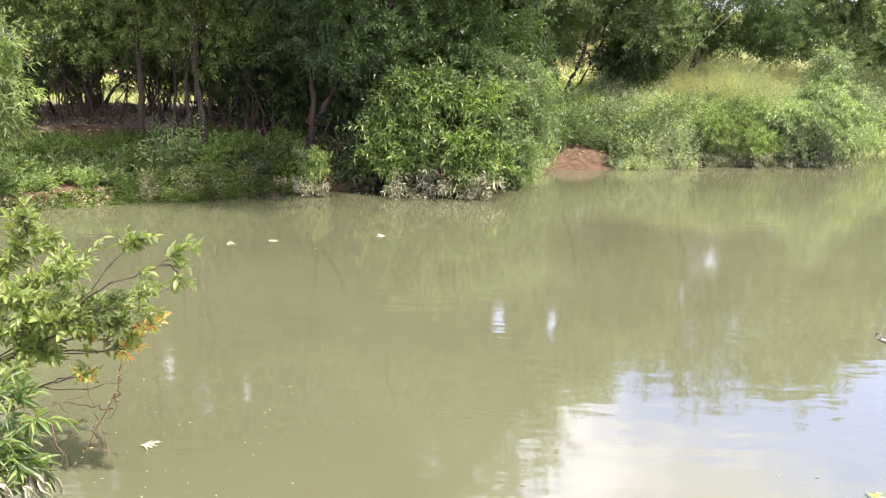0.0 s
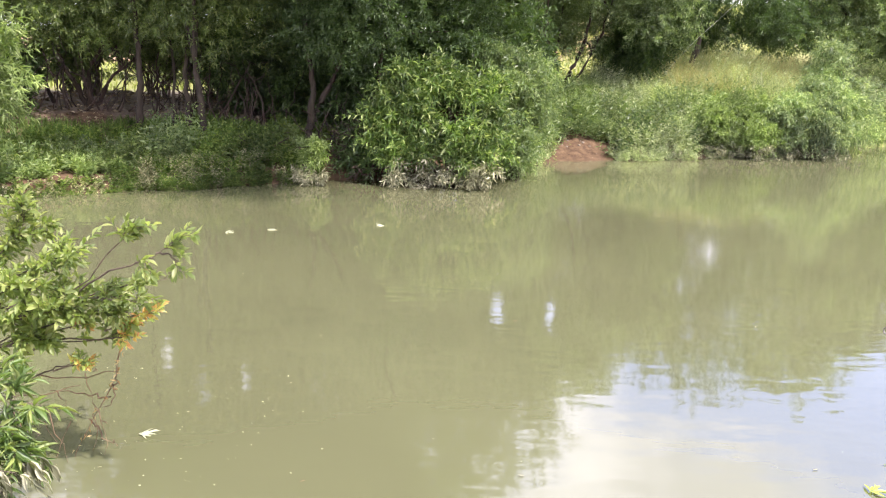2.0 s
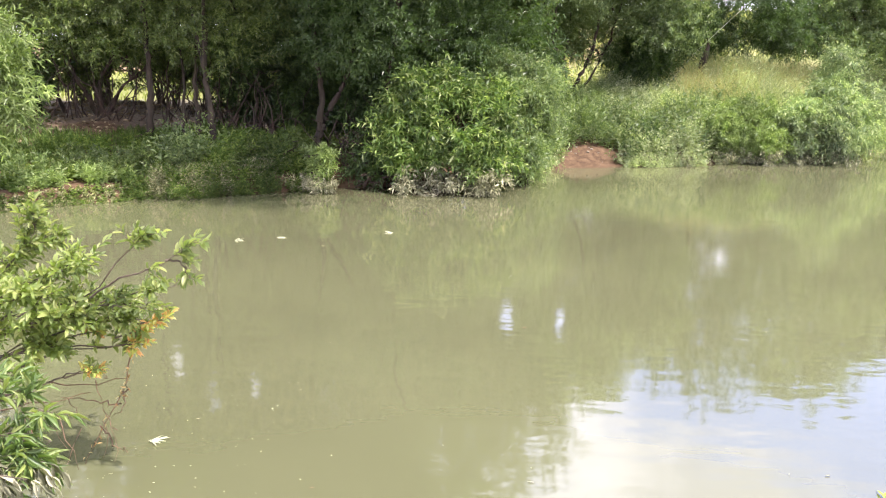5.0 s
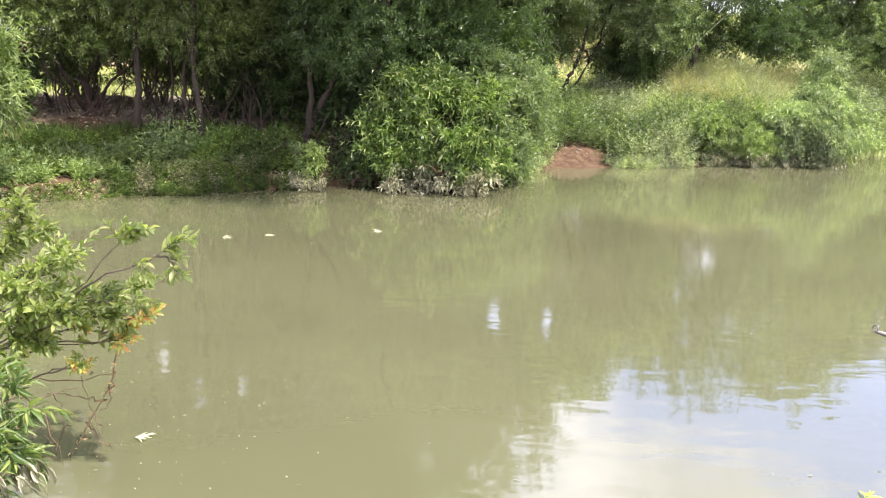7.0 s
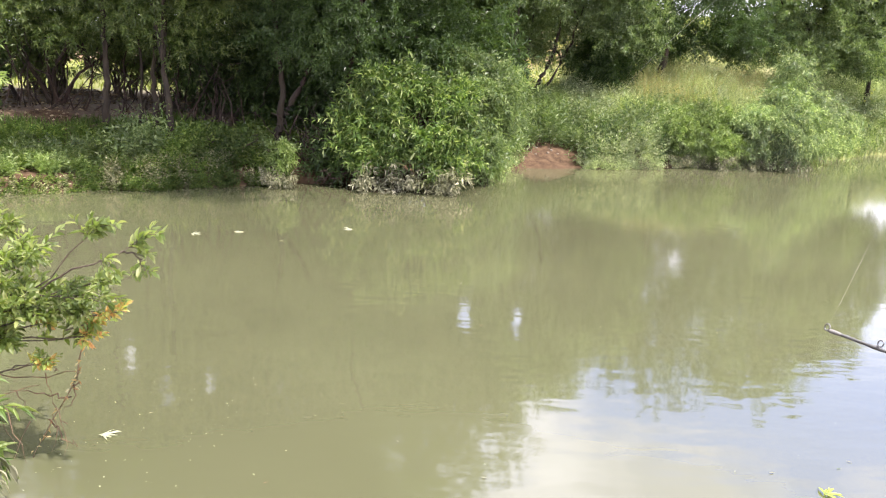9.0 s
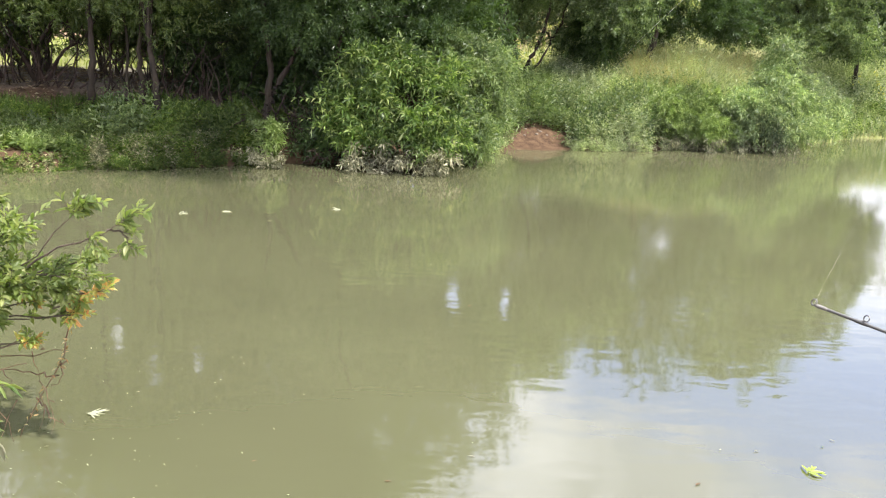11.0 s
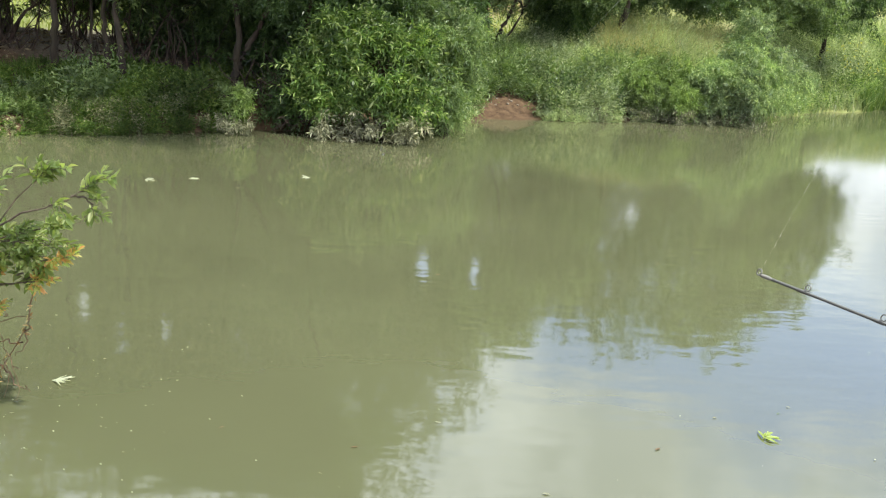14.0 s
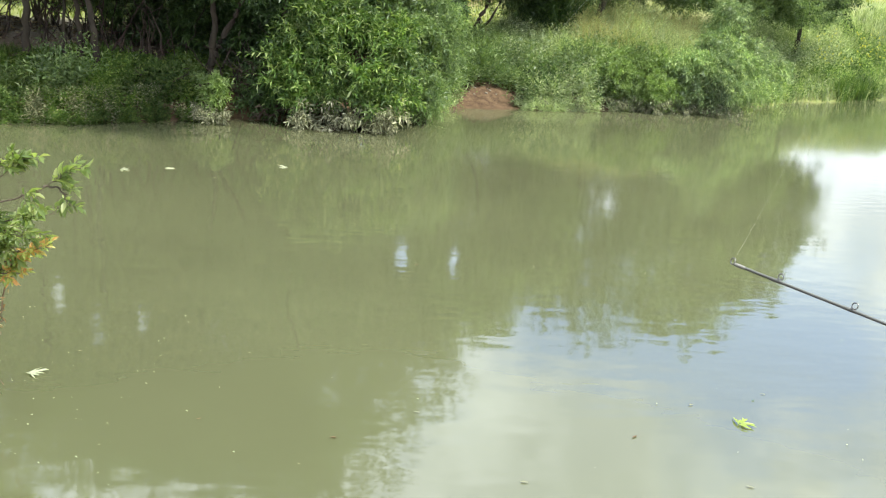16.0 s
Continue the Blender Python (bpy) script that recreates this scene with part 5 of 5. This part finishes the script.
BROWN_LEAF = leaf_material("dead_leaf", [(0.0, (0.07, 0.042, 0.021)), (1.0, (0.14, 0.084, 0.035))], 0.3, 0.1, 0.8)
FLOATERS = [(-1.45, 8.88, 0.06, PALE), (-0.71, 3.81, 0.035, BROWN_LEAF), (1.95, 4.06, 0.04, PALE), (2.36, 4.13, 0.03, NEAR_WILLOW), (2.46, 4.22, 0.035, PALE), (0.38, 3.93, 0.045, PALE), (-0.05, 3.66, 0.045, BROWN_LEAF),
            (1.5, 3.7, 0.05, BROWN_LEAF), (-0.19, 3.43, 0.02, PALE), (0.83, 3.3, 0.05, PALE), (1.92, 3.28, 0.05, PALE), (-0.06, 4.3, 0.018, PALE), (-0.55, 4.59, 0.018, PALE), (-0.98, 5.01, 0.02, PALE), (2.87, 6.67, 0.03, PALE),
            (2.56, 6.89, 0.05, BROWN_LEAF), (-1.28, 3.8, 0.018, PALE), (-1.11, 3.57, 0.018, PALE), (-1.5, 4.55, 0.03, PALE), (-1.62, 4.25, 0.03, PALE), (-1.75, 3.9, 0.03, PALE), (0.55, 6.3, 0.05, BROWN_LEAF)]
rng = np.random.default_rng(76)
for k, (x, y, size, mat) in enumerate(FLOATERS):
    me = mesh_np("floating_leaf", ROUND_LEAF[0] * [size * 0.85, size * 0.24, size * 0.12], ROUND_LEAF[1], mat, True)
    ob = new("floating_leaf", me)
    ob.location, ob.rotation_euler = (x, y, 0.005), (0, 0, rng.uniform(-0.6, 0.6))
    tagged(ob, "small brown dead leaf floating on the water" if mat is BROWN_LEAF else "small leaf floating on the water", "leaf", "floating leaves")


# ---- fishing rod ----
def simple_material(name, colour, rough, metal=0.0, noise_scale=60.0):
    m, nt, p = nodes_of(name)
    n = noise_node(nt, noise_scale)
    r = ramp_node(nt, [(0.3, tuple(c * 0.8 for c in colour)), (0.7, tuple(min(1, c * 1.15) for c in colour))])
    nt.links.new(n.outputs["Fac"], r.inputs["Fac"])
    nt.links.new(r.outputs["Color"], p.inputs["Base Color"])
    p.inputs["Roughness"].default_value, p.inputs["Metallic"].default_value = rough, metal
    return m


def ring(centre, axis, radius, wire, n=14):
    a = np.linspace(0, 2 * np.pi, n + 1)
    ax = unit(np.asarray(axis, float))
    u = unit(np.cross(ax, [0.1, 0.2, 1.0]))
    w = np.cross(ax, u)
    pts = np.asarray(centre) + radius * (np.cos(a)[:, None] * u + np.sin(a)[:, None] * w)
    return tube(pts, np.full(n + 1, wire), 5)


ROD_BLANK = simple_material("dark_grey_rod", (0.05, 0.05, 0.048), 0.6)
ROD_RING = simple_material("rod_guide_metal", (0.16, 0.155, 0.15), 0.35, 0.7)
ROD_LINE = simple_material("pale_line", (0.5, 0.5, 0.48), 0.3)
ROD_TIP = simple_material("pale_rod_tip", (0.13, 0.125, 0.11), 0.5)
TIP, ALONG, ROD_LENGTH = np.array([0.526, 1.161, 1.797]), unit(np.array([0.192, -0.05, -0.0555])), 5.05
rod = thing("fishing_rod", "slim dark grey fishing rod with small line guides", "fishing rod", TIP + ALONG * ROD_LENGTH)
origin = np.array(TIP + ALONG * ROD_LENGTH)
s_ = np.linspace(0.016, ROD_LENGTH, 24)
v, f = tube(TIP + ALONG * s_[:, None] - origin, 0.0021 + 0.0046 * s_ / ROD_LENGTH, 10)
part_np("blank", v, f, ROD_BLANK, rod, "dark grey tapering blank", True)
v, f = tube(TIP + ALONG * np.linspace(0.001, 0.018, 4)[:, None] - origin, (0.0018, 0.003, 0.003, 0.0024), 8)
part_np("tip_sleeve", v, f, ROD_TIP, rod, "pale tip sleeve", True)
UPWARD = unit(np.array([-0.1, -0.25, 1.0]) - ALONG * (np.array([-0.1, -0.25, 1.0]) @ ALONG))
v, f = ring(TIP + UPWARD * 0.0036 - ALONG * 0.001 - origin, ALONG + [0.2, 0.5, 0], 0.0045, 0.001)
part_np("tip_ring", v, f, ROD_RING, rod, "", True)
for d in (0.068, 0.178, 0.32, 0.5, 0.74, 1.05, 1.45):
    c = TIP + ALONG * d + UPWARD * 0.0085 - origin
    g = tagged(part_np("guide", *ring(c, ALONG + [0.1, 0.6, 0], 0.0042 + 0.002 * d, 0.0009), ROD_RING, rod, "", True))
    v, f = tube(np.array([c - UPWARD * 0.0065 - ALONG * 0.004, c - UPWARD * 0.004]), (0.0014, 0.001), 5)
    part_np("guide_foot", v, f, ROD_RING, g)
    v, f = tube(TIP + ALONG * np.linspace(d - 0.012, d + 0.006, 3)[:, None] - origin, (0.0026, 0.0028, 0.0026), 8)
    part_np("whipping", v, f, ROD_BLANK, rod, "", True)
v, f = tube(TIP + ALONG * np.linspace(ROD_LENGTH - 0.5, ROD_LENGTH, 6)[:, None] - origin, (0.009, 0.012, 0.0125, 0.0125, 0.012, 0.013), 12)
part_np("grip", v, f, ROD_BLANK, rod, "dark foam grip", True)


# ---- specks on the water and pebbles on the earth slip ----
rng = np.random.default_rng(77)
n = 190
sx, sy = rng.uniform(-2.4, 4.5, n), 3.0 + 6.0 * rng.uniform(0, 1, n) ** 1.6
sx[:110], sy[:110] = rng.uniform(-2.1, -0.9, 110), rng.uniform(3.2, 5.2, 110)
sa = rng.uniform(-0.7, 0.7, n)
axes = np.stack([np.stack([np.cos(sa), np.sin(sa), 0 * sa], 1), np.stack([-np.sin(sa), np.cos(sa), 0 * sa], 1), np.tile([0, 0, 1.0], (n, 1))], 2)
sz = 0.004 + 0.011 * rng.uniform(0, 1, n) ** 3
v, f = many(ROUND_LEAF, np.stack([sx, sy, np.full(n, 0.006)], 1), axes, sz, sz * 0.5)
tagged(part_np("floating_specks", v, f, WHITE_SPRIG), "tiny pale petals and specks drifting on the pond", "debris", kind="stuff")

STONE = simple_material("pale_stone", (0.19, 0.155, 0.12), 0.9, 0.0, 25.0)
rng = np.random.default_rng(78)
for k in range(9):
    x = rng.uniform(2.0, 3.0)
    y = float(shore(x)) + rng.uniform(0.45, 0.85)
    bm = bmesh.new()
    bmesh.ops.create_icosphere(bm, subdivisions=2, radius=rng.uniform(0.012, 0.035))
    for vert in bm.verts:
        vert.co *= 1 + 0.25 * noise.noise(vert.co * 40 + Vector((k, 0, 0)))
        vert.co.z *= 0.6
    me = bpy.data.meshes.new("pebble")
    bm.to_mesh(me)
    bm.free()
    me.materials.append(STONE)
    ob = new("pebble", me)
    ob.location = (x, y, float(height(x, y)) + 0.004)
    tagged(ob, "small pale pebble lying on the bare earth slip", "stone", "pebbles on the bank")

# Arc and radius fit the camera's view; only the middle is thick enough to show.
LINE = np.array([TIP, (0.748, 1.42, 1.96), (0.864, 1.714, 2.197), (0.93, 2.363, 2.46), (1.013, 3.175, 2.336), (1.178, 4.491, 2.123), (0.9, 5.7, 1.3), (0.339, 7.035, 0.0)])
p_, _ = along(LINE, np.linspace(0, 1, 57))
for _ in range(3):
    p_[1:-1] = (p_[:-2] + 2 * p_[1:-1] + p_[2:]) / 4
v, f = tube(p_ - origin, np.interp(np.linspace(0, 1, 57), [0, 0.47, 0.6, 0.72, 0.8, 1], [0.00004, 0.00006, 0.0006, 0.0004, 0.00006, 0.00004]), 5)
part_np("fishing_line", v, f, ROD_LINE, rod, "thin pale fishing line shaped to the camera's view", True)
